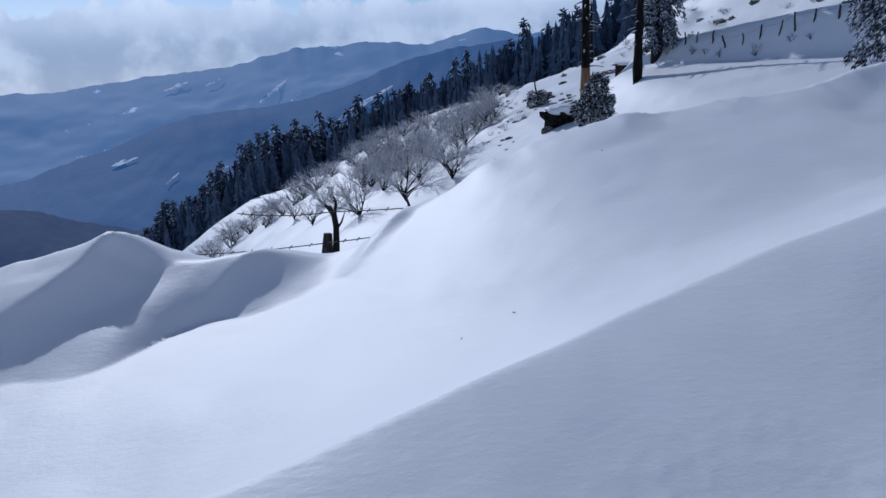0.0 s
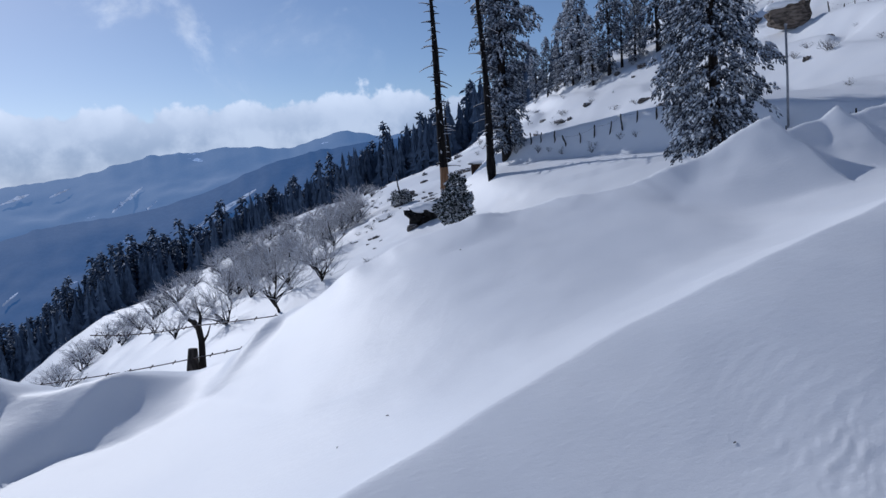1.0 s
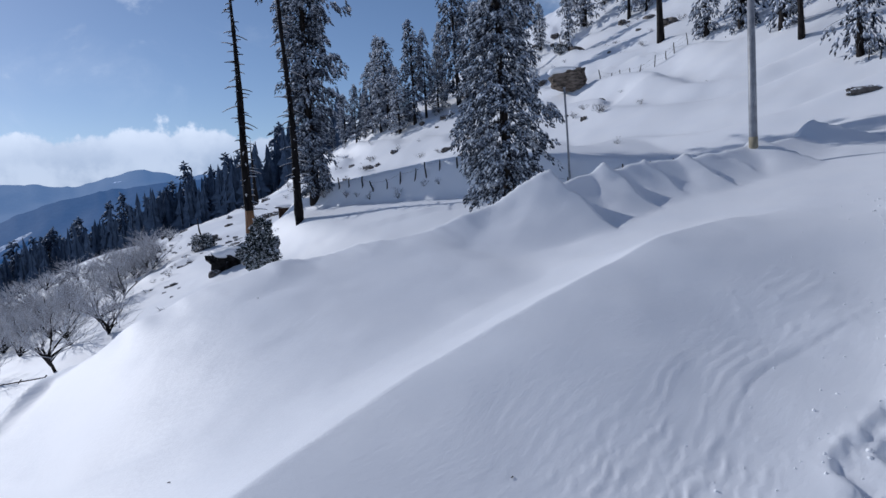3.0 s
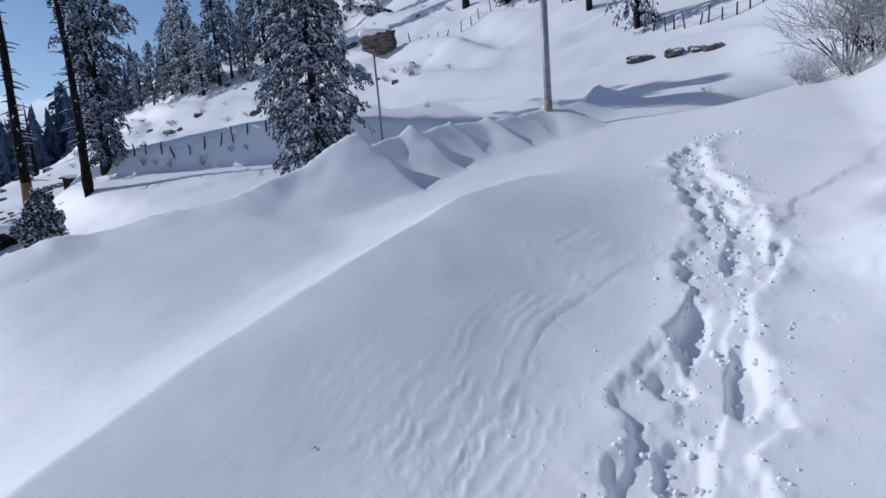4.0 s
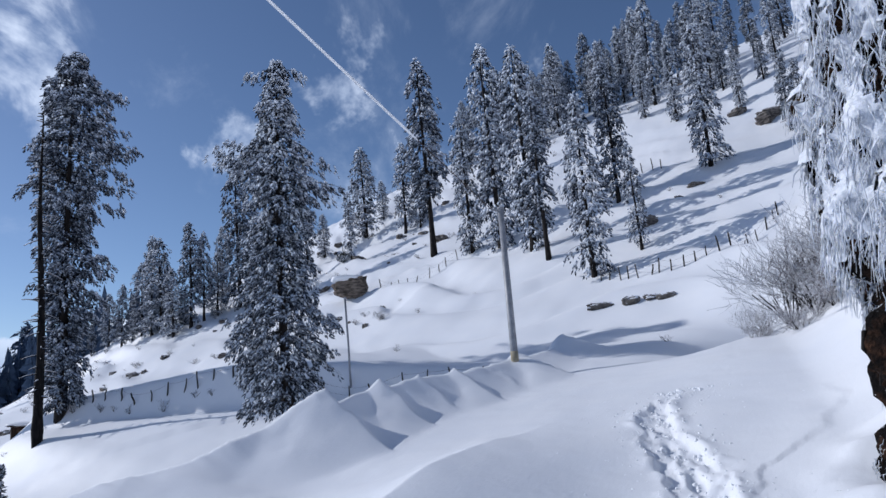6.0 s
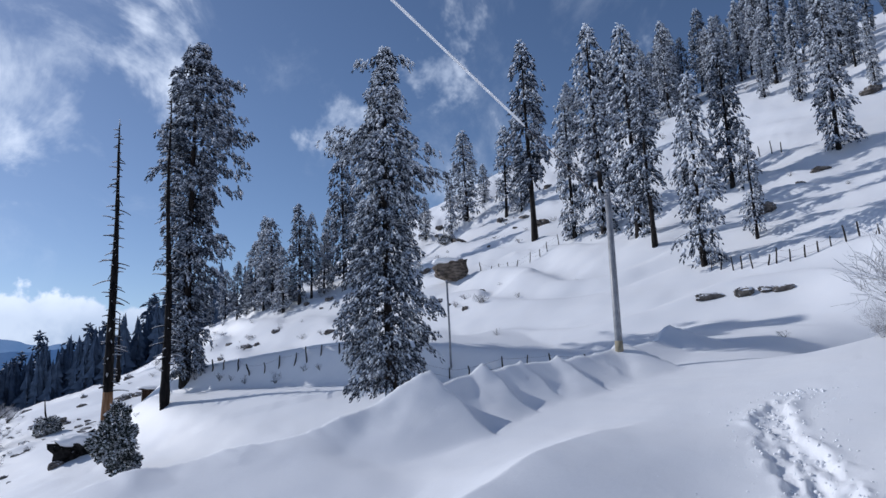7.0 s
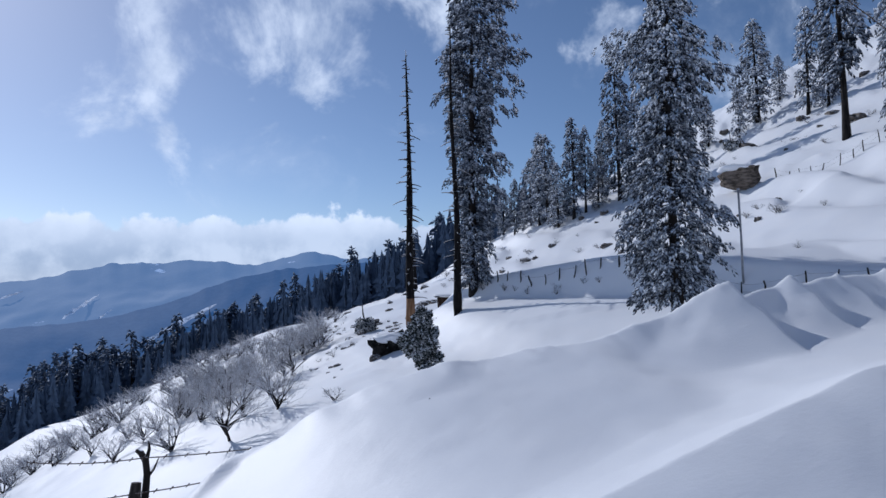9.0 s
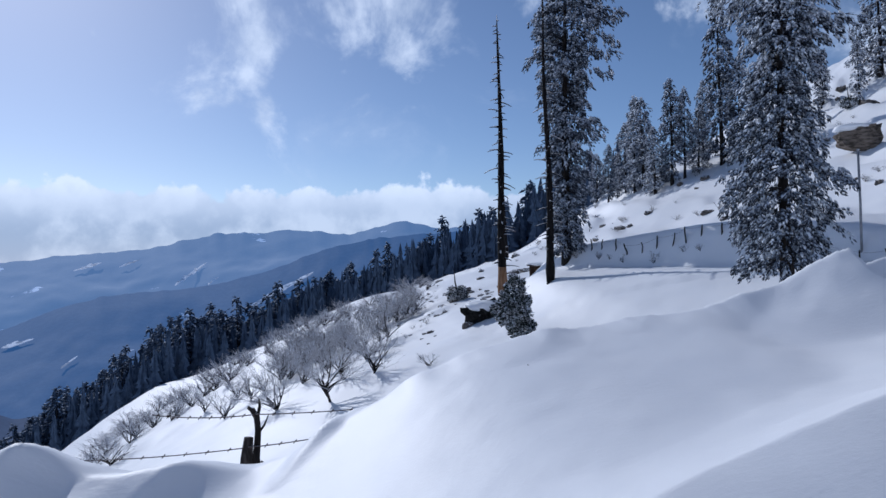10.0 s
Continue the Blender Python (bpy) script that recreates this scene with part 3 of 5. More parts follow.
CHUTE, chute_tree, chute_shader = material("hazed_far_snow", 0.8)
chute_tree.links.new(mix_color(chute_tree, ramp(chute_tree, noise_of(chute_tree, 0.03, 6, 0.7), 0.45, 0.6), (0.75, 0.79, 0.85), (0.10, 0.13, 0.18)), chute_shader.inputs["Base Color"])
# the same blue air haze, added to the snow runs as glow
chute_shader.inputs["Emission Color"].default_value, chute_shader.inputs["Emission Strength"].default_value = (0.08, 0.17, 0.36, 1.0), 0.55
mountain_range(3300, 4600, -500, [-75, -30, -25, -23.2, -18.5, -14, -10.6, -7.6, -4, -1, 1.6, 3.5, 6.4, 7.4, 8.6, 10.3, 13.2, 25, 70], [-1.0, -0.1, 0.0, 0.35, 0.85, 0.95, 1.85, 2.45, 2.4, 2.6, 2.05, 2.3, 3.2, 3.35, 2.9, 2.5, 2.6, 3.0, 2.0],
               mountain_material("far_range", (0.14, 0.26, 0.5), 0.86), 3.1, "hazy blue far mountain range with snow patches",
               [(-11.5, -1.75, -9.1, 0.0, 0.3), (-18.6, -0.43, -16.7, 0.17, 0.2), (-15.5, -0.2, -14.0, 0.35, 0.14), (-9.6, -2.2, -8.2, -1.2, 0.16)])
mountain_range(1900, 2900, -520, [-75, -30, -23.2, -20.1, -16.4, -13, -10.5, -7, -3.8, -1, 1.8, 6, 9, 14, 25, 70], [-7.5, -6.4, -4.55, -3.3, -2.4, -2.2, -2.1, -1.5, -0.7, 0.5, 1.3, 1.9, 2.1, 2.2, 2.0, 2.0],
               mountain_material("middle_range", (0.045, 0.135, 0.335), 0.8), 8.4, "dark forested ridge in blue haze with snowy clearings",
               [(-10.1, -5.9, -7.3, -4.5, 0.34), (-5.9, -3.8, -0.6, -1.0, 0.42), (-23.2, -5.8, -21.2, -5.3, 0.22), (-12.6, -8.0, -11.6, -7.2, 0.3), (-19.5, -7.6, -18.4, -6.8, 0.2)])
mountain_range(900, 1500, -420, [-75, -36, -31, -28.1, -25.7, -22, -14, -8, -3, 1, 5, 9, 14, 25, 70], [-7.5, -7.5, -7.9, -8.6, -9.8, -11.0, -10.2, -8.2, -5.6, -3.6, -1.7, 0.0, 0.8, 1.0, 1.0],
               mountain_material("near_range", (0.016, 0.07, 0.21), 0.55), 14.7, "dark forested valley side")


# ---------------------------------------------------------------- trees
def spindles(p, way, length, width, rng):
    """Many small needle tufts: a point, three round the middle, a tip."""
    n = len(p)
    ref = np.tile([0.0, 0.0, 1.0], (n, 1)) + 0.7 * rng.randn(n, 3)
    side = np.cross(way, ref)
    side /= np.linalg.norm(side, axis=1)[:, None] + 1e-9
    up = np.cross(side, way)
    mid = p + way * (length * 0.42)[:, None]
    w = width[:, None]
    ring = [mid + w * (math.cos(k) * side + math.sin(k) * up) for k in (0.3, 2.4, 4.5)]
    verts = np.stack([p, *ring, p + way * length[:, None]], 1).reshape(-1, 3)
    base = np.array([(0, 2, 1), (0, 3, 2), (0, 1, 3), (4, 1, 2), (4, 2, 3), (4, 3, 1)])
    faces = (np.arange(n)[:, None, None] * 5 + base[None]).reshape(-1, 3)
    return verts, faces.tolist()


def conifer(name, seed, tall, shape, bare, branches, tassels, links, tuft, mats, white, label, droop=0.5, heavy=None, gaps=0.0, radius=None, group="trees on the slope", extra=(), ragged=0.3, lower=None):
    """A frosted conifer: shape lists (share of height, crown radius); heavy: a bearing in which the boughs reach further;
    white: the share of rimed tassels below and at the top; extra: boughs (share of height, bearing, reach); ragged: how unevenly the boughs reach; lower: share of height under which the needles are darker."""
    rng = np.random.RandomState(seed)
    root = tagged(new(name), label, "tree", group)
    r0 = radius or tall * 0.013
    zs = np.linspace(-0.8, tall * 0.98, 14)
    bend = np.stack([0.06 * tall * 0.1 * np.sin(zs / tall * 3 + seed), 0.05 * tall * 0.1 * np.cos(zs / tall * 4 + seed) - 0.005 * tall, zs], -1)
    bend[:, :2] -= np.stack([np.interp(0.0, zs, bend[:, 0]), np.interp(0.0, zs, bend[:, 1])])
    hs, rs = zip(*shape)
    p, w, ln, wd, limbs, kind_of = [], [], [], [], [], []
    down = np.array([0, 0, -1.0])
    boughs = [(bare + (1 - bare) * ((b + rng.rand()) / branches) ** 0.92, rng.rand() * 2 * math.pi, 0.0) for b in range(branches)] + list(extra)
    for b, (f, a, given) in enumerate(boughs):
        if rng.rand() < gaps and not given:
            continue
        reach = np.interp(f, hs, rs) * (0.62 + 0.5 * rng.rand() ** 0.9)
        if heavy is not None:
            reach *= 1 + 0.24 * math.cos(a - heavy)
        reach *= 1 + ragged * float(vnoise(np.array(f * 11.0 + seed), np.array(2.2 * math.cos(a) + seed))) + 0.6 * ragged * float(vnoise(np.array(f * 27.0 + seed), np.array(3.0 * math.sin(a) + 3.0)))
        reach = given or reach
        out = np.array([math.cos(a), math.sin(a), 0.0])
        across = np.array([-out[1], out[0], 0.0])
        core = np.array([np.interp(f * tall, zs, bend[:, 0]), np.interp(f * tall, zs, bend[:, 1]), f * tall])
        lift = 0.25 if f > 0.8 else 0.08
        sag = droop * (0.6 + 0.8 * rng.rand()) * (0.5 if given else 1.0)

        def along(t):
            return core + out * (t * reach)[:, None] - down * (lift * reach * t - sag * min(reach, 1.6) * t * t)[:, None]

        if reach > 0.5 and b % 3 == 0:
            limbs.append(tube(along(np.linspace(0, 1, 4)), np.linspace(0.028, 0.008, 4) * (tall / 14), 3, False))
        # hanging tassels along the bough, each a chain of tufts
        k = max(2, int(tassels * (0.4 + 0.6 * reach / max(rs))))
        u = 0.22 + 0.78 * rng.rand(k) ** 0.75
        spread = (rng.rand(k) - 0.5) * 2 * (0.08 + 0.30 * reach * np.sin(np.pi * np.clip(u, 0.1, 0.9)))
        at = along(u) + across * spread[:, None]
        hang = tuft * rng.uniform(1.3, 2.6, k)
        ss = np.tile(np.linspace(0, 1, links), (k, 1)) + 0.1 * rng.rand(k, links)
        lean_out = (out * 0.35 + across * (0.5 * np.sign(spread) * rng.rand(k))[:, None])
        pos = at[:, None, :] + (down + lean_out[:, None, :]) * (hang[:, None] * ss)[..., None] * 0.8 + rng.randn(k, links, 3) * tuft * 0.16
        way = down * rng.uniform(0.5, 1.1, (k, links))[..., None] + out * rng.uniform(0.0, 0.8, (k, links))[..., None] + across * rng.uniform(-0.7, 0.7, (k, links))[..., None]
        chance = np.interp(f, [0, 0.55, 0.8, 1.0], [white[0], white[0], 0.5 * (white[0] + white[1]), white[1]])
        rimed = (rng.rand(k) < chance)[:, None] & (ss < 0.75)
        # core colours near the trunk and low on tassels, darkened like the gaps there
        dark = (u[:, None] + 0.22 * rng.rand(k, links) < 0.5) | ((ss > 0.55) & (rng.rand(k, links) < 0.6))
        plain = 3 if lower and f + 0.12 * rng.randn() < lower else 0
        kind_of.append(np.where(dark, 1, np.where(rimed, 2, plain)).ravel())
        p.append(pos.reshape(-1, 3)), w.append((way / np.linalg.norm(way, axis=2)[..., None]).reshape(-1, 3))
        ln.append((tuft * rng.uniform(0.9, 1.6, (k, links)) * (1.1 - 0.4 * ss)).ravel()), wd.append((tuft * rng.uniform(0.19, 0.33, (k, links)) * (1.15 - 0.5 * ss)).ravel())
    # the leader
    k = 14
    at = np.stack([0 * np.arange(k), 0 * np.arange(k), tall * (0.9 + 0.1 * np.arange(k) / k)], -1) + np.array([bend[-1, 0], bend[-1, 1], 0])
    way = rng.randn(k, 3) * [1, 1, 0.3] + [0, 0, 0.5]
    p.append(at), w.append(way / np.linalg.norm(way, axis=1)[:, None]), ln.append(np.full(k, tuft * 0.9)), wd.append(np.full(k, tuft * 0.2)), kind_of.append(np.full(k, 2))
    v, f = spindles(np.concatenate(p), np.concatenate(w), np.concatenate(ln), np.concatenate(wd), rng)
    crown = part("crown", v, f, mats, root, smooth=True)
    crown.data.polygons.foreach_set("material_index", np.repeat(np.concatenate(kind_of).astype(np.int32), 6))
    stem = tube(bend, np.interp(zs, [-0.8, 0, tall * 0.1, tall], [r0 * 1.5, r0 * 1.35, r0, 0.02]), 9)
    part("trunk", *join([stem] + limbs), BARK, root)
    return root


def stand(ob, x, y, turn=0.0, size=1.0, sink=0.05, lean=(0.0, 0.0)):
    ob.matrix_basis = pose(x, y, float(ground(x, y)) - sink, lean[0], lean[1], turn) @ Matrix.Scale(size, 4)
    return ob


def again(ob, x, y, turn, size, sink=0.05, label="", wide=1.0):
    c = copy_thing(ob, pose(x, y, float(ground(x, y)) - sink, 0, 0, turn))
    c.scale = (size * wide, size * wide, size)
    return tagged(c, label)


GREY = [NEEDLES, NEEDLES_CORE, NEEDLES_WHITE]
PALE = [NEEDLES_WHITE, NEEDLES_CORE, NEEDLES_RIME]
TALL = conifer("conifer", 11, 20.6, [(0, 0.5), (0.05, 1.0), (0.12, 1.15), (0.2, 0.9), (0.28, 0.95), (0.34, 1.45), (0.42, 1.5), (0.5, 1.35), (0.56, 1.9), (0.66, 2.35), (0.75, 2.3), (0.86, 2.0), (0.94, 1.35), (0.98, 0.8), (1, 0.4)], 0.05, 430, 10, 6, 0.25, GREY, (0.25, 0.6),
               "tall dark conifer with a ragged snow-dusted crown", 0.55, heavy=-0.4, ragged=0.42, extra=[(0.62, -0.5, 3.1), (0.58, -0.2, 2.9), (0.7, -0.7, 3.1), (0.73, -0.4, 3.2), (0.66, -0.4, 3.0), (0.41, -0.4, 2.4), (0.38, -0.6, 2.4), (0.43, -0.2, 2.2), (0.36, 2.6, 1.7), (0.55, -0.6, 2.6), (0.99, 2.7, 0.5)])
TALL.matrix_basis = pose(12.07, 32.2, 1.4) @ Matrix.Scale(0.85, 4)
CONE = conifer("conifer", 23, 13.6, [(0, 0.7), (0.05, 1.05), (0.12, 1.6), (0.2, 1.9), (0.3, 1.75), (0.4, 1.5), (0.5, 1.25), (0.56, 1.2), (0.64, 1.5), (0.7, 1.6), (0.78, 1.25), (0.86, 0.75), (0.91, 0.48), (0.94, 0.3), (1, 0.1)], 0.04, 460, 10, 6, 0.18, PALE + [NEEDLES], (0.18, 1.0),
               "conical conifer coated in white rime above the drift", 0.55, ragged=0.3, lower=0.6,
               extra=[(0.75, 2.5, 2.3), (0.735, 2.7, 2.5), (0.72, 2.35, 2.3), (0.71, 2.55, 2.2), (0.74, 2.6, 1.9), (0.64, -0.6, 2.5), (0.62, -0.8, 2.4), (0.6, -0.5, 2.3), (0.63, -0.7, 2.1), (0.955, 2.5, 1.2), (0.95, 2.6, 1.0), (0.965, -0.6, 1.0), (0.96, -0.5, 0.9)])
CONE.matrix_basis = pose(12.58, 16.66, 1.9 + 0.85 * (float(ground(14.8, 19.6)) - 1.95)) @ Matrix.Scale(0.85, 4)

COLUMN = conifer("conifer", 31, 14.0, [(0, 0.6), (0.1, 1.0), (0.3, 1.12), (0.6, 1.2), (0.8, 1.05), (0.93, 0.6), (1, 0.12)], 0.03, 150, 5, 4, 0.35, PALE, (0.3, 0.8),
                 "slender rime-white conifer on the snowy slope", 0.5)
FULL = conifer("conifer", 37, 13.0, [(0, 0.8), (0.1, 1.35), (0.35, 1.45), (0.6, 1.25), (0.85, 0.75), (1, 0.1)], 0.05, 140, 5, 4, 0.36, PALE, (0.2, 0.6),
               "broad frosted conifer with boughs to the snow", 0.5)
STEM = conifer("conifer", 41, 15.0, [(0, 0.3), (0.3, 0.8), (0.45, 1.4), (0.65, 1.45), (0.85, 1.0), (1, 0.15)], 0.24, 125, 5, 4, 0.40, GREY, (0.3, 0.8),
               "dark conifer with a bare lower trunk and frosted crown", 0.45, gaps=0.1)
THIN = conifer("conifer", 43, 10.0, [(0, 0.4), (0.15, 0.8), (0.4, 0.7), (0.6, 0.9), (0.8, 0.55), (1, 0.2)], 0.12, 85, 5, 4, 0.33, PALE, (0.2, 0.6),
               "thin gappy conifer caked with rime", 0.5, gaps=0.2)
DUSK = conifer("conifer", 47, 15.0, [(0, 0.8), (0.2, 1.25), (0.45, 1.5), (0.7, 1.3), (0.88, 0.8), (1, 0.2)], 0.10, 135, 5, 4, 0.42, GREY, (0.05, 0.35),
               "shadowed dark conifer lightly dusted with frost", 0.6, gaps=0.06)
KINDS = {"column": (COLUMN, 14.0), "full": (FULL, 13.0), "stem": (STEM, 15.0), "thin": (THIN, 10.0), "dusk": (DUSK, 15.0)}
SLOPE_TREES = [
    ("dusk", 35.4, 54.1, 14.9),
    ("full", 30.8, 61.9, 9.8),
    ("dusk", 31.5, 56.0, 9.8),
    ("full", 30.3, 56.9, 6.3),
    ("dusk", 29.1, 64.4, 6.0),
    ("full", 34.3, 56.2, 6.0),
    ("dusk", 45.8, 57.0, 8.4),
    ("full", 31.0, 64.2, 7.3),
    ("full", 31.1, 60.6, 9.1),
    ("stem", 32.5, 55.5, 8.4),
    ("full", 31.1, 71.9, 5.6),
    ("column", 36.5, 58.9, 7.9),
    ("full", 36.1, 52.5, 9.0),
    ("thin", 44.0, 47.9, 7.0),
    ("full", 51.2, 53.1, 10.6),
    ("thin", 50.4, 46.3, 10.0),
    ("column", 50.9, 44.6, 8.0),
    ("stem", 40.2, 34.0, 17.1),
    ("column", 39.3, 29.4, 11.4),
    ("column", 39.3, 26.8, 16.0),
    ("column", 36.0, 22.1, 14.2),
    ("stem", 33.7, 19.7, 10.7),
    ("full", 30.1, 15.1, 9.8),
    ("dusk", 43.0, 19.1, 10.6),
    ("thin", 33.2, 13.8, 5.9),
    ("full", 56.5, 55.4, 4.9),
    ("full", 46.1, 13.5, 10.6),
    ("column", 59.9, 19.9, 8.8),
    ("column", 63.0, 24.0, 6.9),
    ("column", 58.6, 14.0, 5.9),
    ("dusk", 50.6, 9.1, 5.7),
    ("dusk", 46.9, 7.6, 5.9),
    ("dusk", 63.2, 12.8, 5.7),
    ("column", 73.4, 38.4, 8.1),
    ("dusk", 75.7, 38.3, 9.0),
    ("dusk", 79.1, 36.5, 8.4),
    ("column", 79.7, 34.3, 8.1),
    ("dusk", 64.6, 16.7, 6.1),
    ("full", 31.8, 57.7, 3.1),
    ("full", 30.8, 65.9, 3.4),
    ("full", 40.8, 56.7, 6.1),
    ("full", 48.3, 57.0, 5.0),
    ("dusk", 28.5, 69.7, 3.7),
    ("full", 25.3, 68.6, 4.5),
    ("dusk", 59.9, 44.8, 6.0),
    ("column", 54.7, 38.2, 7.7),
]
ORCHARD_PLACES = [(-1.1, 40.9, 0.66), (-2.0, 36.1, 0.75), (3.6, 43.4, 0.60), (-1.6, 41.2, 0.86), (4.5, 41.5, 0.60), (-0.1, 38.0, 0.74), (4.5, 44.3, 0.66), (1.2, 42.2, 0.61), (5.6, 42.0, 0.60), (5.0, 41.9, 0.65), (1.4, 41.2, 0.67), (-1.4, 37.5, 0.60), (-2.0, 38.7, 0.75), (1.0, 40.0, 0.61), (0.4, 41.0, 0.65), (0.4, 40.4, 0.71), (4.9, 45.5, 0.60), (4.0, 43.3, 0.61), (-1.3, 41.1, 0.80), (5.3, 41.6, 0.67), (-2.4, 35.8, 0.74), (1.0, 38.4, 0.72), (-0.6, 40.8, 0.64), (0.8, 39.9, 0.60), (-2.4, 37.3, 0.68), (-0.7, 38.7, 0.67), (-1.4, 41.8, 0.68), (2.7, 43.9, 0.68), (-0.2, 39.6, 0.72), (3.7, 42.4, 0.63), (-0.8, 41.4, 0.73), (-0.3, 36.5, 0.66), (-2.5, 40.0, 0.70), (-0.4, 39.8, 0.62), (-2.2, 28.5, 0.80), (0.0, 25.6, 0.89), (-5.0, 33.9, 0.62), (1.9, 33.2, 0.86), (3.2, 36.4, 0.78), (-9.5, 45.4, 0.60), (-1.2, 32.0, 0.60), (0.6, 29.1, 0.79), (1.8, 27.4, 0.76), (1.3, 37.5, 0.62), (-3.9, 35.0, 0.60), (4.3, 41.6, 0.60), (4.9, 43.8, 0.60), (0.0, 32.4, 0.60), (-6.9, 39.6, 0.60), (-2.0, 38.8, 0.63), (-1.2, 40.3, 0.62), (-0.3, 40.7, 0.61), (0.5, 42.6, 0.60), (1.4, 42.6, 0.60), (2.3, 42.6, 0.60), (3.2, 43.5, 0.60), (2.8, 36.1, 0.65), (5.6, 46.4, 0.60), (-11.3, 47.3, 0.60), (-14.1, 54.3, 0.60), (-5.0, 38.6, 0.60), (-3.3, 35.9, 0.60), (-31.5, 113.4, 0.72)]


SLOPE_TREES += [("column" if k % 3 else "dusk", 70 + 24 * ((k * 0.618) % 1), 16 + 2.3 * k, 8.5 + 4 * ((k * 0.37) % 1)) for k in range(5, 16)]
SLOPE_TREES += [(("column", "dusk", "stem", "column")[k % 4], 66 + 26 * ((k * 0.7548) % 1), 12 + 1.35 * k + 3 * ((k * 0.31) % 1), 8.0 + 5 * ((k * 0.618) % 1)) for k in range(34)]
placed = set()
for n, (kind, x, y, tall) in enumerate(SLOPE_TREES):
    proto, full = KINDS[kind]
    if kind in placed:
        again(proto, x, y, 67.0 * n, tall / full, wide=1.45 if kind == "full" and y > 40 else 1.15 if y > 40 else 1.0)
    else:
        placed.add(kind)
        stand(proto, x, y, 67.0 * n, tall / full)


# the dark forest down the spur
DARK_WOODS = [NEEDLES_HAZED, NEEDLES_HAZED, NEEDLES_HAZED]
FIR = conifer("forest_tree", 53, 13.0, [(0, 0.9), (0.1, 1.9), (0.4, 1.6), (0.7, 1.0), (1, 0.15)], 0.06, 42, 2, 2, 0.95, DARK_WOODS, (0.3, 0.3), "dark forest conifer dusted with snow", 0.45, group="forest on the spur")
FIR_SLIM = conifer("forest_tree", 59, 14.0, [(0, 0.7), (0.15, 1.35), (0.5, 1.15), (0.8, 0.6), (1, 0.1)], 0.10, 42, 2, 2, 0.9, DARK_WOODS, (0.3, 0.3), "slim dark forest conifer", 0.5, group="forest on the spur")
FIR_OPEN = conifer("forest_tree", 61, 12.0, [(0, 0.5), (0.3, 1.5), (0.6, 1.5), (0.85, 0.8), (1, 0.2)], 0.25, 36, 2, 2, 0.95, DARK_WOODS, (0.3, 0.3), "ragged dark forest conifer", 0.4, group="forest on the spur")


def make_forest():
    rng = np.random.RandomState(7)
    protos, used = (FIR, FIR_SLIM, FIR_OPEN), set()
    for k in range(300):
        x = -115 + 175 * (k + rng.rand()) / 300
        y = (182 + 34 * rng.rand()) - 1.0 * max(x, 0) * 0.9
        i = rng.randint(3)
        size = 0.8 + 0.5 * rng.rand()
        if i not in used:
            used.add(i)
            stand(protos[i], x, y, 360 * rng.rand(), size, 0.3)
        else:
            again(protos[i], x, y, 360 * rng.rand(), size, 0.3, wide=1.15 + 0.3 * rng.rand())


make_forest()


def woods_below():
    """The rest of the wood, falling away behind the spur's edge."""
    rng = np.random.RandomState(29)
    tiers, ring = [], 10
    for n in range(1100):
        x = rng.uniform(-135, 62) if n % 3 else rng.uniform(-10, 60)
        y = rng.uniform(165, 222) - 0.9 * max(x, 0)
        tall = rng.uniform(8, 14)
        z = float(ground(x, y)) - 0.5
        v, f = [], []
        for t in range(8):
            low, top, r = tall * (0.06 + 0.108 * t), tall * (0.24 + 0.108 * t), (2.2 - 0.24 * t) * rng.uniform(0.75, 1.2)
            base = len(v)
            for k in range(ring):
                a, rr = 6.283 * k / ring + 0.3 * rng.rand(), r * (rng.uniform(0.8, 1.25) if k % 2 else rng.uniform(0.3, 0.5))
                v.append((x + rr * math.cos(a), y + rr * math.sin(a), z + low - 0.8 * rng.rand()))
            v.append((x + 0.2 * rng.randn(), y + 0.2 * rng.randn(), z + top))
            f += [(base + k, base + (k + 1) % ring, base + ring) for k in range(ring)]
        tiers.append((np.array(v), f))
    ob = part("woods", *join(tiers), NEEDLES_HAZED, smooth=False)
    return tagged(ob, "dense dark conifer wood on the falling slope", "woods", kind="stuff")


woods_below()


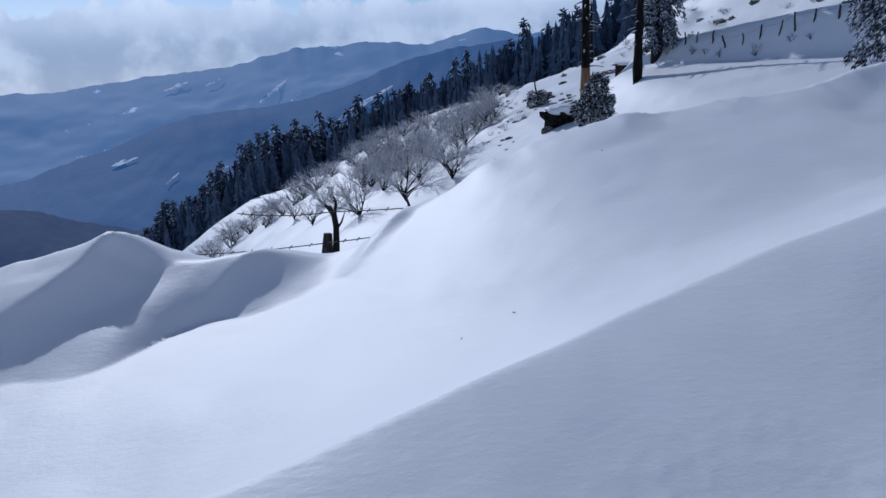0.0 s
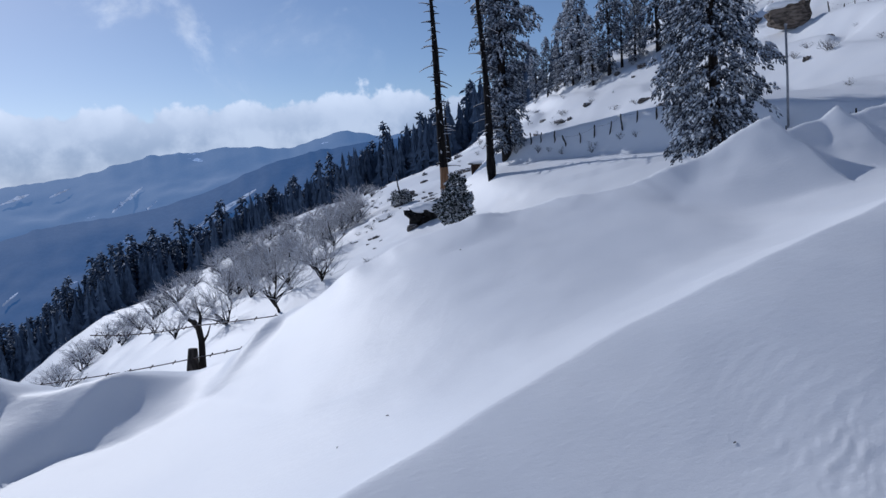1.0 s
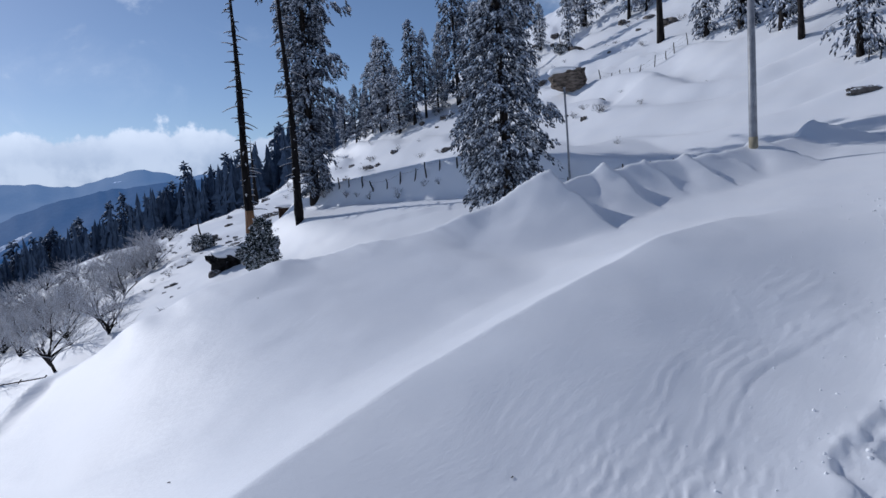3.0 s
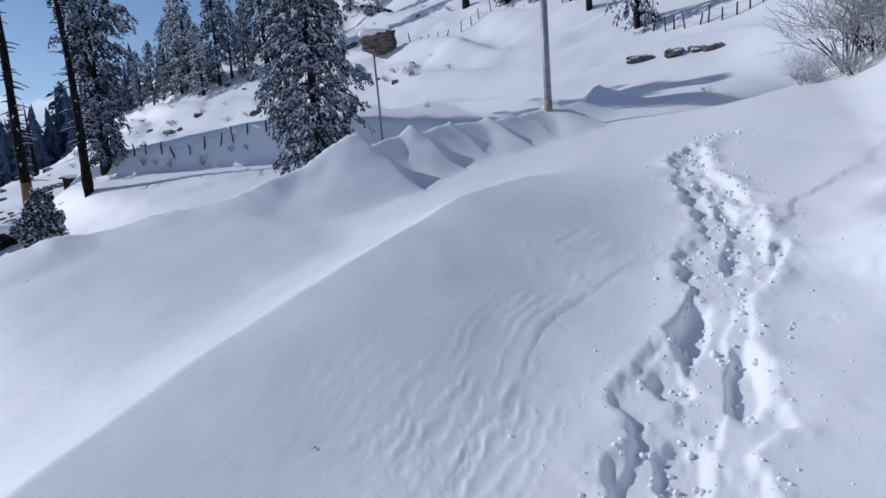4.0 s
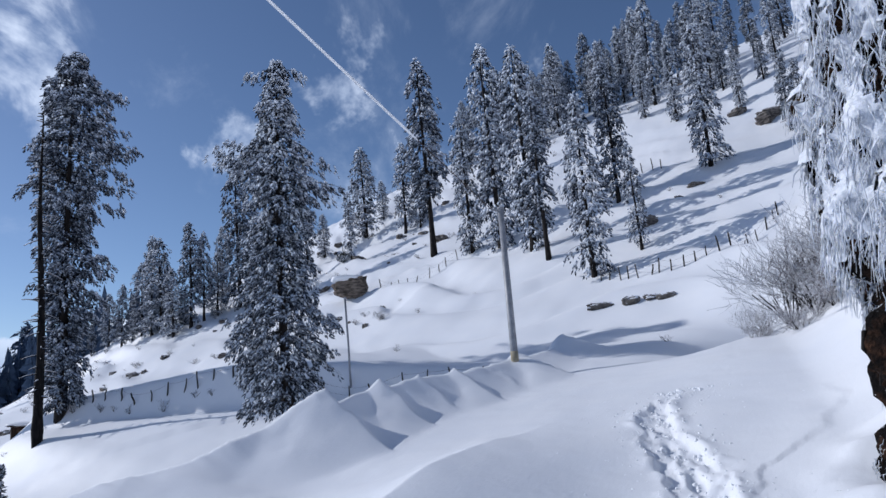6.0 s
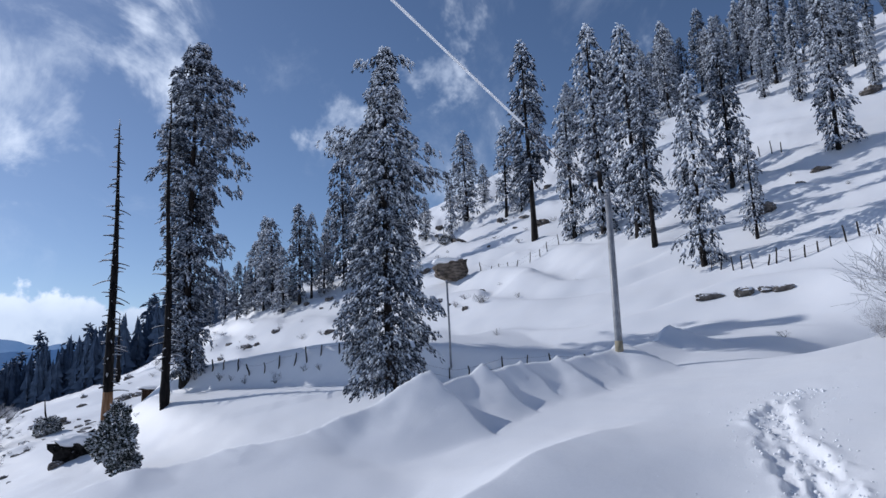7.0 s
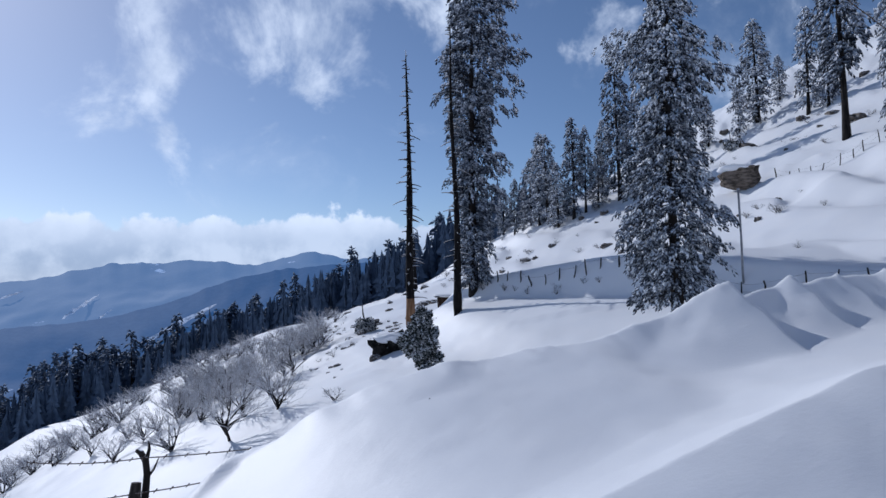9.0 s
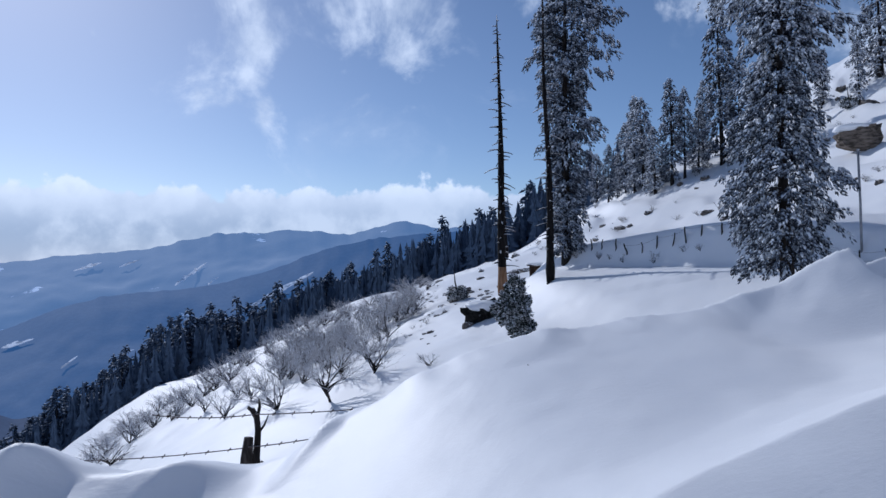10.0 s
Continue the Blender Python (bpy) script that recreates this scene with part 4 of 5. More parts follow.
def snag(seed, tall, thick, stubs, label, stripped=0.0, lean=(0, 0)):
    """A dead standing trunk with broken stubs."""
    rng = np.random.RandomState(seed)
    root = tagged(new("dead_tree"), label, "dead tree", "dead trees")
    zs = np.linspace(-0.8, tall, 26)
    line = np.stack([0.05 * np.sin(zs * 0.5 + seed) - lean[0] * zs, 0.05 * np.cos(zs * 0.6), zs], -1)
    rad = np.interp(zs, [-0.8, 0, tall * 0.5, tall * 0.9, tall], [thick * 1.25, thick * 1.1, thick * 0.62, thick * 0.22, 0.02]) * (1 + 0.08 * rng.randn(26))
    part("trunk", *tube(line, rad, 10), SNAG, root)
    if stripped:
        zb = np.linspace(0.0, stripped, 6)
        part("bare_patch", *tube(np.stack([np.interp(zb, zs, line[:, 0]), np.interp(zb, zs, line[:, 1]), zb], -1), np.interp(zb, zs, rad) + np.array([0.015, 0.03, 0.03, 0.03, 0.025, 0.005]), 10), STRIPPED, root,
             "peeled orange wood at the foot")
    for k in range(stubs):
        f = 0.1 + 0.88 * (k + rng.rand()) / stubs
        a, ln = rng.rand() * 6.283, (0.22 + 0.55 * rng.rand() ** 2 + (0.55 if 0.36 < f < 0.5 and k % 4 == 0 else 0.0)) * (1.0 if f < 0.8 else 0.55)
        p0 = np.array([np.interp(f * tall, zs, line[:, 0]), np.interp(f * tall, zs, line[:, 1]), f * tall])
        out = np.array([math.cos(a), math.sin(a), 0.15 * rng.randn()])
        t = np.linspace(0, 1, 4)
        pts = p0 + out * (ln * t + np.interp(f * tall, zs, rad))[:, None] + np.array([0, 0, -0.2 * ln]) * (t * t)[:, None]
        part("stub", *tube(pts, np.linspace(0.042, 0.02, 4), 4), SNAG if k % 3 else TWIG, root)
    return root


stand(snag(3, 16.0, 0.25, 120, "tall dead trunk with short stubs and peeled foot", 1.6), 9.92, 36.7)
stand(snag(5, 17.0, 0.21, 110, "slender blackened dead trunk beside the tall conifer", lean=(0.012, 0)), 10.6, 30.5, 0, 0.85, 0.0)
stand(snag(8, 7.0, 0.22, 10, "short broken dead trunk at the wood's edge"), 19.6, 70.0)


def bare_tree(name, seed, tall, spread, mat, label, category, group, limbs=6, depth=4, thick=0.07, trunk=0.35):
    """A leafless frosted fruit tree or bush, grown by forking."""
    rng = np.random.RandomState(seed)
    root = tagged(new(name), label, category, group)
    stems, twigs = [], []

    def grow(p, d, ln, r, level):
        t = np.linspace(0, 1, 4 if level < 2 else 3)
        bend = rng.randn(3) * 0.18
        pts = p + d * (ln * t)[:, None] + bend * (ln * t * t)[:, None]
        (stems if level < 2 else twigs).append(tube(pts, np.linspace(r, r * 0.62, len(t)), 5 if level < 2 else 3, False))
        if level >= depth:
            return
        for _ in range(3 if level else limbs):
            k = rng.uniform(0.45, 1.0)
            q = pts[0] + (pts[-1] - pts[0]) * k
            turn = d + rng.randn(3) * (0.55 if level else 0.0) * [1, 1, 0.7]
            if level == 0:
                a = rng.rand() * 6.283
                turn = np.array([math.cos(a) * spread, math.sin(a) * spread, 0.75 + 0.3 * rng.rand()])
            turn = turn / np.linalg.norm(turn)
            turn[2] += 0.12
            grow(q, turn / np.linalg.norm(turn), ln * (0.62 + 0.25 * rng.rand()) if level else tall * 0.36, max(r * (0.58 if level < 1 else 0.5), 0.0065), level + 1)

    grow(np.array([0, 0, -0.2]), np.array([0.05, 0.02, 1.0]), tall * trunk + 0.2, thick, 0)
    part("trunk", *join(stems), BARK, root)
    part("crown", *join(twigs), mat, root)
    return root


ORCHARD = [bare_tree("fruit_tree", 71 + k, 2.9, 0.8, FROST_TWIG, "leafless frosted fruit tree in the snowy orchard", "fruit tree", "orchard trees", 10, 4, 0.075, 0.16) for k in range(3)]


def make_orchard():
    rng = np.random.RandomState(12)
    for k, (x, y, size) in enumerate(ORCHARD_PLACES):
        if k < 3:
            stand(ORCHARD[k], x, y, 50 * k, size)
        else:
            again(ORCHARD[k % 3], x, y, 360 * rng.rand(), size)


make_orchard()


# ---------------------------------------------------------------- rocks, shrubs, bank
def blob(seed, size, rough=0.25, detail=14, boxy=0.8):
    """A rough boulder: a ball pushed about by noise."""
    u, v = np.meshgrid(np.linspace(0, 2 * np.pi, 2 * detail, endpoint=False), np.linspace(0.02, np.pi - 0.02, detail))
    n = np.stack([np.sin(v) * np.cos(u), np.sin(v) * np.sin(u), np.cos(v)], -1)
    n = np.sign(n) * np.abs(n) ** boxy
    k = 1 + rough * fbm(n[..., 0] * 1.7 + seed + n[..., 2] * 0.9, n[..., 1] * 1.7 - n[..., 2] * 1.3 + seed * 0.7, 4)
    verts = (n * k[..., None] * np.array(size)).reshape(-1, 3)
    rows, cols = u.shape
    faces = [(i * cols + j, (i + 1) * cols + j, (i + 1) * cols + (j + 1) % cols, i * cols + (j + 1) % cols) for i in range(rows - 1) for j in range(cols)]
    faces += [tuple(range(cols)), tuple((rows - 1) * cols + j for j in range(cols))[::-1]]
    return verts, faces


def rock(seed, size, mat, label, name="rock", group="rocks on the slope", rough=0.25):
    ob = part(name, *blob(seed, size, rough, boxy=0.6), mat, smooth=False)
    return tagged(ob, label, "rock", group)


BOULDERS = [rock(2.3, (0.7, 0.5, 0.4), ROCK, "dark rock breaking through the snow"), rock(5.1, (0.5, 0.6, 0.3), ROCK, "dark rock breaking through the snow"),
            rock(9.7, (0.9, 0.5, 0.35), ROCK, "dark rock breaking through the snow")]
SHRUBS = [bare_tree("shrub", 91 + k, 0.9, 1.1, TWIG, "small frosted shrub poking out of the snow", "shrub", "shrubs on the slope", 7, 3, 0.025, 0.12) for k in range(3)]


def scatter():
    """Rocks and small shrubs over the hillside."""
    rng = np.random.RandomState(33)
    n = 0
    for k in range(1200):
        a, d = radians(rng.uniform(6, 78) if k % 2 else rng.uniform(18, 50)), rng.uniform(26, 95)
        x, y = d * math.sin(a), d * math.cos(a)
        if x < 3 or (x < 28 and 20 < y < 36) or vnoise(np.array([x / 14.0]), np.array([y / 14.0]))[0] < 0.02:
            continue
        size = (0.2 + 0.6 * rng.rand() ** 1.6) * (0.6 + d / 90.0)
        if k % 3 == 0:
            ob = BOULDERS[n % 3]
            m = pose(x, y, float(ground(x, y)) - 0.08 * size, rng.uniform(-15, 15), rng.uniform(-15, 15), rng.uniform(0, 360))
        else:
            ob = SHRUBS[n % 3]
            m = pose(x, y, float(ground(x, y)) - 0.03, 0, 0, rng.uniform(0, 360))
        c = copy_thing(ob, m)
        c.scale = (size, size, size)
        n += 1
        if n > 250:
            break

    # stony ledges beside the peeled trunk
    for k in range(150):
        x, y = rng.uniform(LEFT[0], LEFT[1]), rng.uniform(LEFT[2], LEFT[3])
        if abs(x - 7.2) < 1.3 and y < 36:
            continue
        size = 0.12 + 0.34 * rng.rand() ** 2
        ob = (BOULDERS if k % 3 else SHRUBS)[k % 3]
        c = copy_thing(ob, pose(x, y, float(ground(x, y)) - 0.06 * size, rng.uniform(-12, 12), rng.uniform(-12, 12), rng.uniform(0, 360)))
        c.scale = (size, size, size)


LEFT = (4.0, 10.5, 31.0, 56.0)
scatter()


SCRUB = bare_tree("scrub_tree", 77, 2.6, 0.95, FROST_TWIG, "leafless frosted scrub tree below the orchard", "scrub", "scrub below the orchard", 9, 3, 0.06, 0.12)
stand(SCRUB, -8.0, 52.0)


def brush():
    """Frosted scrub between the orchard and the forest."""
    rng = np.random.RandomState(44)
    for k in range(120):
        a = radians(rng.uniform(-22, 9))
        d = rng.uniform(38, 54) + 46 * rng.rand() ** 1.8
        x, y = d * math.sin(a), d * math.cos(a)
        c = copy_thing(SCRUB, pose(x, y, float(ground(x, y)) - 0.05, 0, 0, rng.uniform(0, 360)))
        size = rng.uniform(0.6, 1.05)
        c.scale = (size * 1.2, size * 1.2, size)


brush()
for ob, (x, y, size) in zip(BOULDERS, [(21.0, 44.0, 0.8), (24.5, 52.0, 0.9), (45.0, 37.0, 1.2)]):
    stand(ob, x, y, 30, size, 0.05)
for ob, (x, y, size) in zip(SHRUBS, [(3.8, 25.7, 1.0), (27.3, 27.2, 0.9), (20.8, 29.0, 0.9)]):
    stand(ob, x, y, 0, size, 0.03)

# single stones and twigs on the open slope
for k, (x, y, size) in enumerate([(27.3, 27.5, 1.0), (27.4, 29.7, 0.8), (22.4, 21.5, 0.5), (45.4, 36.3, 0.9), (42.5, 15.3, 0.6), (39.2, 11.3, 0.4), (18.3, 7.2, 0.4), (26.2, 43.2, 0.8), (26.6, 41.4, 0.9), (25.9, 45.7, 0.8)]):
    c = copy_thing(SHRUBS[k % 3], pose(x, y, float(ground(x, y)) - 0.03, 0, 0, 50 * k))
    c.scale = (size, size, size)
for k, (x, y, size) in enumerate([(37.0, 14.6, 0.8), (37.2, 14.8, 0.5), (42.5, 13.6, 0.6), (53.9, 11.4, 1.3), (56.8, 13.9, 1.2), (54.5, 10.6, 1.4), (27.0, 28.4, 0.35), (41.0, 14.2, 0.5), (26.4, 42.3, 0.6), (27.3, 40.6, 0.5), (25.4, 38.8, 0.5)]):
    c = copy_thing(BOULDERS[k % 3], pose(x, y, float(ground(x, y)) - 0.05 * size, 8, -6, 63 * k))
    c.scale = (size, size, size)

# boulder painted black for a hollow's shade by the peeled trunk, the overhanging slab, stones of a buried wall
# near-black base colour stands in for the shade inside a hollow; the rock is solid
HOLLOW_SHADE = two_tone("hollow", (0.004, 0.004, 0.004), (0.03, 0.028, 0.027), 3.0, snow=0.1)
hollow = rock(4.4, (1.25, 0.6, 0.75), HOLLOW_SHADE, "boulder painted black like a shaded hollow, capped with snow", "boulder", rough=0.5)
stand(hollow, 7.6, 31.6, 20, 0.74, -0.12)
part("snow_cap", *blob(6.0, (1.45, 0.85, 0.34), 0.2), SNOW, hollow).location = (0.1, 0.12, 0.62)
side = rock(7.9, (0.55, 0.45, 0.4), ROCK, "grey boulder with snow beside the black hollow", "boulder")
stand(side, 6.6, 31.2, 0, 0.5, 0.0)


def slab_rock():
    root = tagged(new("slab_rock"), "overhanging layered brown rock slab capped with snow", "rock", "rocks on the slope")
    v, q = blob(3.3, (1.25, 0.9, 0.75), 0.2, 20, 0.6)
    thick = 0.45 + 0.55 * np.clip((v[:, 0] + 1.25) / 2.2, 0, 1)
    v[:, 2] = 0.35 - (0.35 - np.clip(v[:, 2], -0.7, 0.35)) * thick + 0.1 * v[:, 0]
    part("stone", v + np.array([0, 0, 0.6]), q, ROCK_BROWN, root, smooth=False)
    part("snow_cap", *blob(8.0, (1.15, 0.95, 0.16), 0.2), SNOW, root).location = (-0.25, 0, 0.98)
    return root


ROCK_BROWN = two_tone("brown_rock", (0.06, 0.05, 0.04), (0.22, 0.18, 0.15), 2.0, stretch=(1, 1, 6), depth=0.05)
slab = slab_rock()
stand(slab, 33.6, 36.9, -40, 0.95, 0.3)
slab.scale = (0.95, 0.95, 1.75)
for x, y, turn, size in [(25.7, 12.8, 118, (0.55, 0.3, 0.17)), (25.9, 11.5, 110, (0.36, 0.35, 0.22)), (26.1, 10.7, 128, (0.34, 0.25, 0.13)), (26.1, 10.1, 105, (0.4, 0.25, 0.15))]:
    ob = rock(x + y, size, STONE, "flat grey stone of a buried wall", "wall_stone", "stones of the buried wall", 0.24)
    stand(ob, x, y, turn, 0.9, 0.0)


def leafy_shrub(seed, lumps, label):
    rng = np.random.RandomState(seed)
    root = tagged(new("evergreen_shrub"), label, "shrub", "evergreen shrubs")
    pieces = [tube([(0, 0, -0.3), (0.05, 0, 0.5), (-0.1, 0, 1.2), (-0.15, 0, 1.9)], [0.07, 0.06, 0.045, 0.02], 6)]
    part("stem", *join(pieces), BARK, root)
    ps, ws = [], []
    for cx, cy, cz, r, h, n in lumps:
        d = rng.randn(n, 3)
        d /= np.linalg.norm(d, axis=1)[:, None]
        rr = 0.55 + 0.5 * rng.rand(n) ** 0.6
        rr *= 1 + 0.25 * np.sin(5 * d[:, 0] + seed) * np.cos(4 * d[:, 2])
        ps.append(np.array([cx, cy, cz]) + d * rr[:, None] * [r, r, h])
        w = d + 0.6 * rng.randn(n, 3)
        ws.append(w / np.linalg.norm(w, axis=1)[:, None])
    p, w = np.concatenate(ps), np.concatenate(ws)
    part("crown", *spindles(p, w, 0.10 + 0.08 * rng.rand(len(p)), 0.03 + 0.025 * rng.rand(len(p)), rng), LEAF, root, smooth=False)
    return root


LEAF = two_tone("snowy_leaves", (0.010, 0.014, 0.014), (0.045, 0.055, 0.05), 4.0, snow=0.85)
stand(leafy_shrub(6, [(-0.12, 0, 1.35, 0.68, 0.62, 2600), (0.25, 0, 0.45, 0.46, 0.5, 1300), (-0.02, 0, 2.15, 0.34, 0.42, 700), (-0.5, 0, 1.1, 0.32, 0.3, 500)], "dark evergreen shrub sprinkled with snow by the road edge"), 7.15, 24.9)
stand(leafy_shrub(8, [(0, 0, 0.45, 0.6, 0.45, 800), (0.3, 0, 0.3, 0.4, 0.3, 300)], "low dark shrub half buried in snow"), 8.2, 41.5)
stand(leafy_shrub(9, [(0, 0, 0.5, 0.7, 0.5, 700)], "low dark shrub under the pale conifer"), 44.0, 49.0)


# ---------------------------------------------------------------- bushes on the bank
big_bush = bare_tree("frosted_bush", 101, 2.8, 0.5, WHITE_TWIG, "large leafless bush furred with white rime", "bush", "bushes on the bank", 13, 4, 0.035, 0.05)
stand(big_bush, 15.4, 3.3, 0, 0.95, 0.25)
low_bush = bare_tree("frosted_bush", 107, 1.5, 1.0, FROST_TWIG, "low tangled leafless bush powdered with rime", "bush", "bushes on the bank", 18, 4, 0.022, 0.05)
stand(low_bush, 14.6, 3.0, 40, 0.6, 0.12)
dark_bush = bare_tree("frosted_bush", 113, 2.2, 0.55, TWIG, "upright brown-twigged bush half covered in rime", "bush", "bushes on the bank", 14, 4, 0.026, 0.05)
stand(dark_bush, 15.0, 2.7, 0, 0.95, 0.2)
for k, (x, y, size) in enumerate([(15.9, 2.6, 0.75), (17.9, 2.8, 0.9), (14.6, 1.9, 0.7), (13.6, 1.2, 0.6), (12.9, 0.6, 0.7), (16.3, 4.2, 0.4), (17.6, 4.4, 0.4)]):
    again(big_bush, x, y, 77 * k + 20, size, 0.25)
for k, (x, y, size) in enumerate([(13.9, 1.8, 0.8), (13.2, 1.3, 0.7), (12.4, 0.7, 0.7), (14.6, 2.3, 0.7), (15.0, 3.9, 0.4)]):
    again(low_bush, x, y, 61 * k, size, 0.12)
for k, (x, y, size) in enumerate([(14.4, 1.6, 0.9), (13.3, 0.7, 0.9), (16.2, 3.2, 0.8), (15.3, 1.6, 1.0)]):
    again(dark_bush, x, y, 83 * k, size, 0.2)
# twigs along the terrace bank
for k, (x, y, size) in enumerate([(12.3, 31.6, 0.7), (12.9, 30.2, 0.8), (13.5, 28.8, 0.6), (14.2, 27.2, 1.0), (14.9, 26.0, 0.7), (15.8, 23.9, 0.6), (17.2, 20.6, 0.8), (18.2, 18.2, 0.8), (18.8, 16.6, 0.7), (13.2, 29.6, 0.5), (15.2, 25.2, 0.6)]):
    c = copy_thing(SHRUBS[k % 3], pose(x, y, float(ground(x, y)) - 0.03, 0, 0, 70 * k))
    c.scale = (size * 0.7, size * 0.7, size)


def root_bank():
    """An undercut bank of dark earth and roots, hung with rime."""
    rng = np.random.RandomState(4)
    root = tagged(new("earth_bank"), "dark undercut earth bank of roots hung with white rime", "bank")
    rows, cols = 150, 190
    zz, aa = np.meshgrid(np.linspace(-1.5, 5.6, rows), np.linspace(0, 2 * np.pi, cols, endpoint=False), indexing="ij")
    rad = np.interp(zz, [-1.5, -0.6, 0.3, 0.75, 1.05, 1.4, 2.2, 3.2, 4.4, 5.2, 5.6], [1.35, 1.25, 1.2, 1.22, 1.05, 1.0, 1.12, 1.12, 1.12, 0.8, 0.1])

    def surface(z, a):
        c, s = np.cos(a), np.sin(a)
        rough = 0.13 * fbm(a * 1.6 + 3, z * 1.4, 5) + 0.14 * np.abs(vnoise(a * 4.0, z * 1.6 + 5)) + 0.07 * vnoise(a * 11.0, z * 4.0) + 0.05 * vnoise(a * 19.0, z * 9.0) + 0.03 * vnoise(a * 41.0, z * 19.0)
        return rough

    seam = np.clip(np.minimum(aa, 2 * np.pi - aa) / 0.5, 0, 1)
    rad = rad + surface(zz, aa) * seam * np.interp(zz, [-0.6, 4.5, 5.6], [1, 1, 0.2])
    verts = np.stack([rad * np.cos(aa), rad * np.sin(aa), zz], -1).reshape(-1, 3)
    faces = [(i * cols + j, i * cols + (j + 1) % cols, (i + 1) * cols + (j + 1) % cols, (i + 1) * cols + j) for i in range(rows - 1) for j in range(cols)]
    faces.append(tuple((rows - 1) * cols + j for j in range(cols)))
    part("earth", verts, faces, EARTH, root)
    grid = verts.reshape(rows, cols, 3)
    # a crust of rime over the brow, and strands hanging from it
    low = 2.3 + 0.55 * vnoise(aa * 2.3, 0.4 + 0 * aa) + 0.3 * vnoise(aa * 7.0, 3.0 + 0 * aa)
    puff = 0.012 + 0.05 * np.abs(fbm(aa * 6.0 + 1, zz * 2.6, 3)) + 0.03 * step(0, 0.8, zz - low)
    shell = grid.copy()
    shell[..., 0] += puff * np.cos(aa)
    shell[..., 1] += puff * np.sin(aa)
    holes = (fbm(aa * 6.0 + 8, zz * 1.7, 3) - 0.35 * step(0.3, 1.5, zz - low)).reshape(-1)
    keep = [f for f in faces[:-1] if shell.reshape(-1, 3)[f[0], 2] > low.reshape(-1)[f[0]] and holes[f[0]] < 0.12]
    used = sorted({i for f in keep for i in f})
    back = {i: n for n, i in enumerate(used)}
    part("rime_crust", shell.reshape(-1, 3)[used], [tuple(back[i] for i in f) for f in keep], RIME, root, "lumpy white rime over the brow")
    strands = []
    for k in range(34000):
        i = int(np.clip(rows * (0.28 + 0.65 * rng.rand()), 20, rows - 4))
        j = rng.randint(cols)
        a, z = 2 * np.pi * j / cols, grid[i, j, 2]
        thin = z < low[i, j] - 0.15
        if thin and vnoise(np.array([a * 5.3]), np.array([z * 1.6]))[0] < 0.25:
            continue
        out = np.array([math.cos(a), math.sin(a), 0.0])
        ln = (0.06 + 0.26 * rng.rand() ** 1.8) * (0.5 if thin else 1.0)
        t = np.linspace(0, 1, 3)[:, None]
        across = np.array([-out[1], out[0], 0]) * rng.randn() * 0.6
        start = shell[i, j] - 0.03 * out if not thin else grid[i, j]
        pts = start + (out * (0.3 + 0.7 * rng.rand()) + across) * ln * np.sqrt(t) * 0.32 + np.array([0, 0, -1.0]) * ln * rng.uniform(0.7, 1.2) * t ** 1.2
        r = (0.003 + 0.005 * rng.rand()) * (0.7 if thin else 1.0)
        strands.append(tube(pts + 0.012 * rng.randn(3, 3), [r * 0.8, r, r * 0.4], 3, False))
    part("rime_fringe", *join(strands), RIME, root, "hanging fringe of white rime")
    for k in range(110):
        a, z = rng.uniform(0, 6.283), rng.uniform(0.1, 3.0)
        i, j = int((z + 1.5) / 7.1 * (rows - 1)), int(a / 6.283 * cols) % cols
        drop, drift = rng.randint(5, 16), rng.randint(-9, 10)
        t = np.linspace(0, 1, 7)
        pts = np.array([grid[max(i - int(drop * q), 2), (j + int(drift * q)) % cols] for q in t]) + np.array([math.cos(a), math.sin(a), 0.0]) * 0.012
        part("root", *tube(pts, np.linspace(0.017, 0.006, 7) * rng.uniform(0.6, 1.3), 5), BARK, root)
    limb = np.array([(-0.7, 0.35, 3.6), (-0.95, 0.6, 3.1), (-1.05, 0.8, 2.7), (-1.08, 0.92, 2.5), (-1.1, 0.96, 2.45)])
    branch = part("branch", *tube(limb, [0.045, 0.042, 0.036, 0.028, 0.012], 7), TWIG, root, "rime-coated bare branch")
    part("rime", *tube(limb + np.array([0, 0, 0.025]), [0.045, 0.045, 0.04, 0.034, 0.018], 7), RIME, branch)
    # small frosted tufts along the foot
    return root


bank = root_bank()
bank.matrix_basis = pose(7.0, -0.3, 0.3, 0, 0, 25)

# ---------------------------------------------------------------- poles, wires and fences
pole = tagged(new("utility_pole"), "grey steel utility pole with a yellow foot behind the drift", "pole")
foot = float(ground(13.27, 8.85))
part("shaft", *tube([(0, 0, -1.2), (0, 0, 0), (0.015, -0.025, 5.75 - foot)], [0.095, 0.09, 0.072], 14), STEEL, pole)
part("paint_band", *tube([(0, 0, -0.3), (0, 0, 0.22)], [0.097, 0.094], 14), YELLOW, pole, "faded yellow paint band")
part("cap", *tube([(0.015, -0.025, 5.75 - foot - 0.03), (0.015, -0.025, 5.75 - foot + 0.03)], [0.088, 0.07], 14), STEEL, pole)
part("bracket", *tube([(0.015, -0.025, 5.66 - foot), (-0.235, 0.075, 5.71 - foot)], [0.03, 0.025], 6), STEEL, pole)
pole.location = (13.27, 8.85, foot)


def hanging(a, b, sag, n=24):
    t = np.linspace(0, 1, n)[:, None]
    return np.asarray(a) * (1 - t) + np.asarray(b) * t - np.array([0, 0, 1.0]) * (4 * sag * t * (1 - t))


line = hanging((13.04, 8.92, 5.71), (0.92, 8.99, 11.72), 0.02, 60)
cable = new("overhead_cable")
part("wire", *tube(line, np.full(60, 0.009), 6), WIRE, cable, "thin dark bare wire")
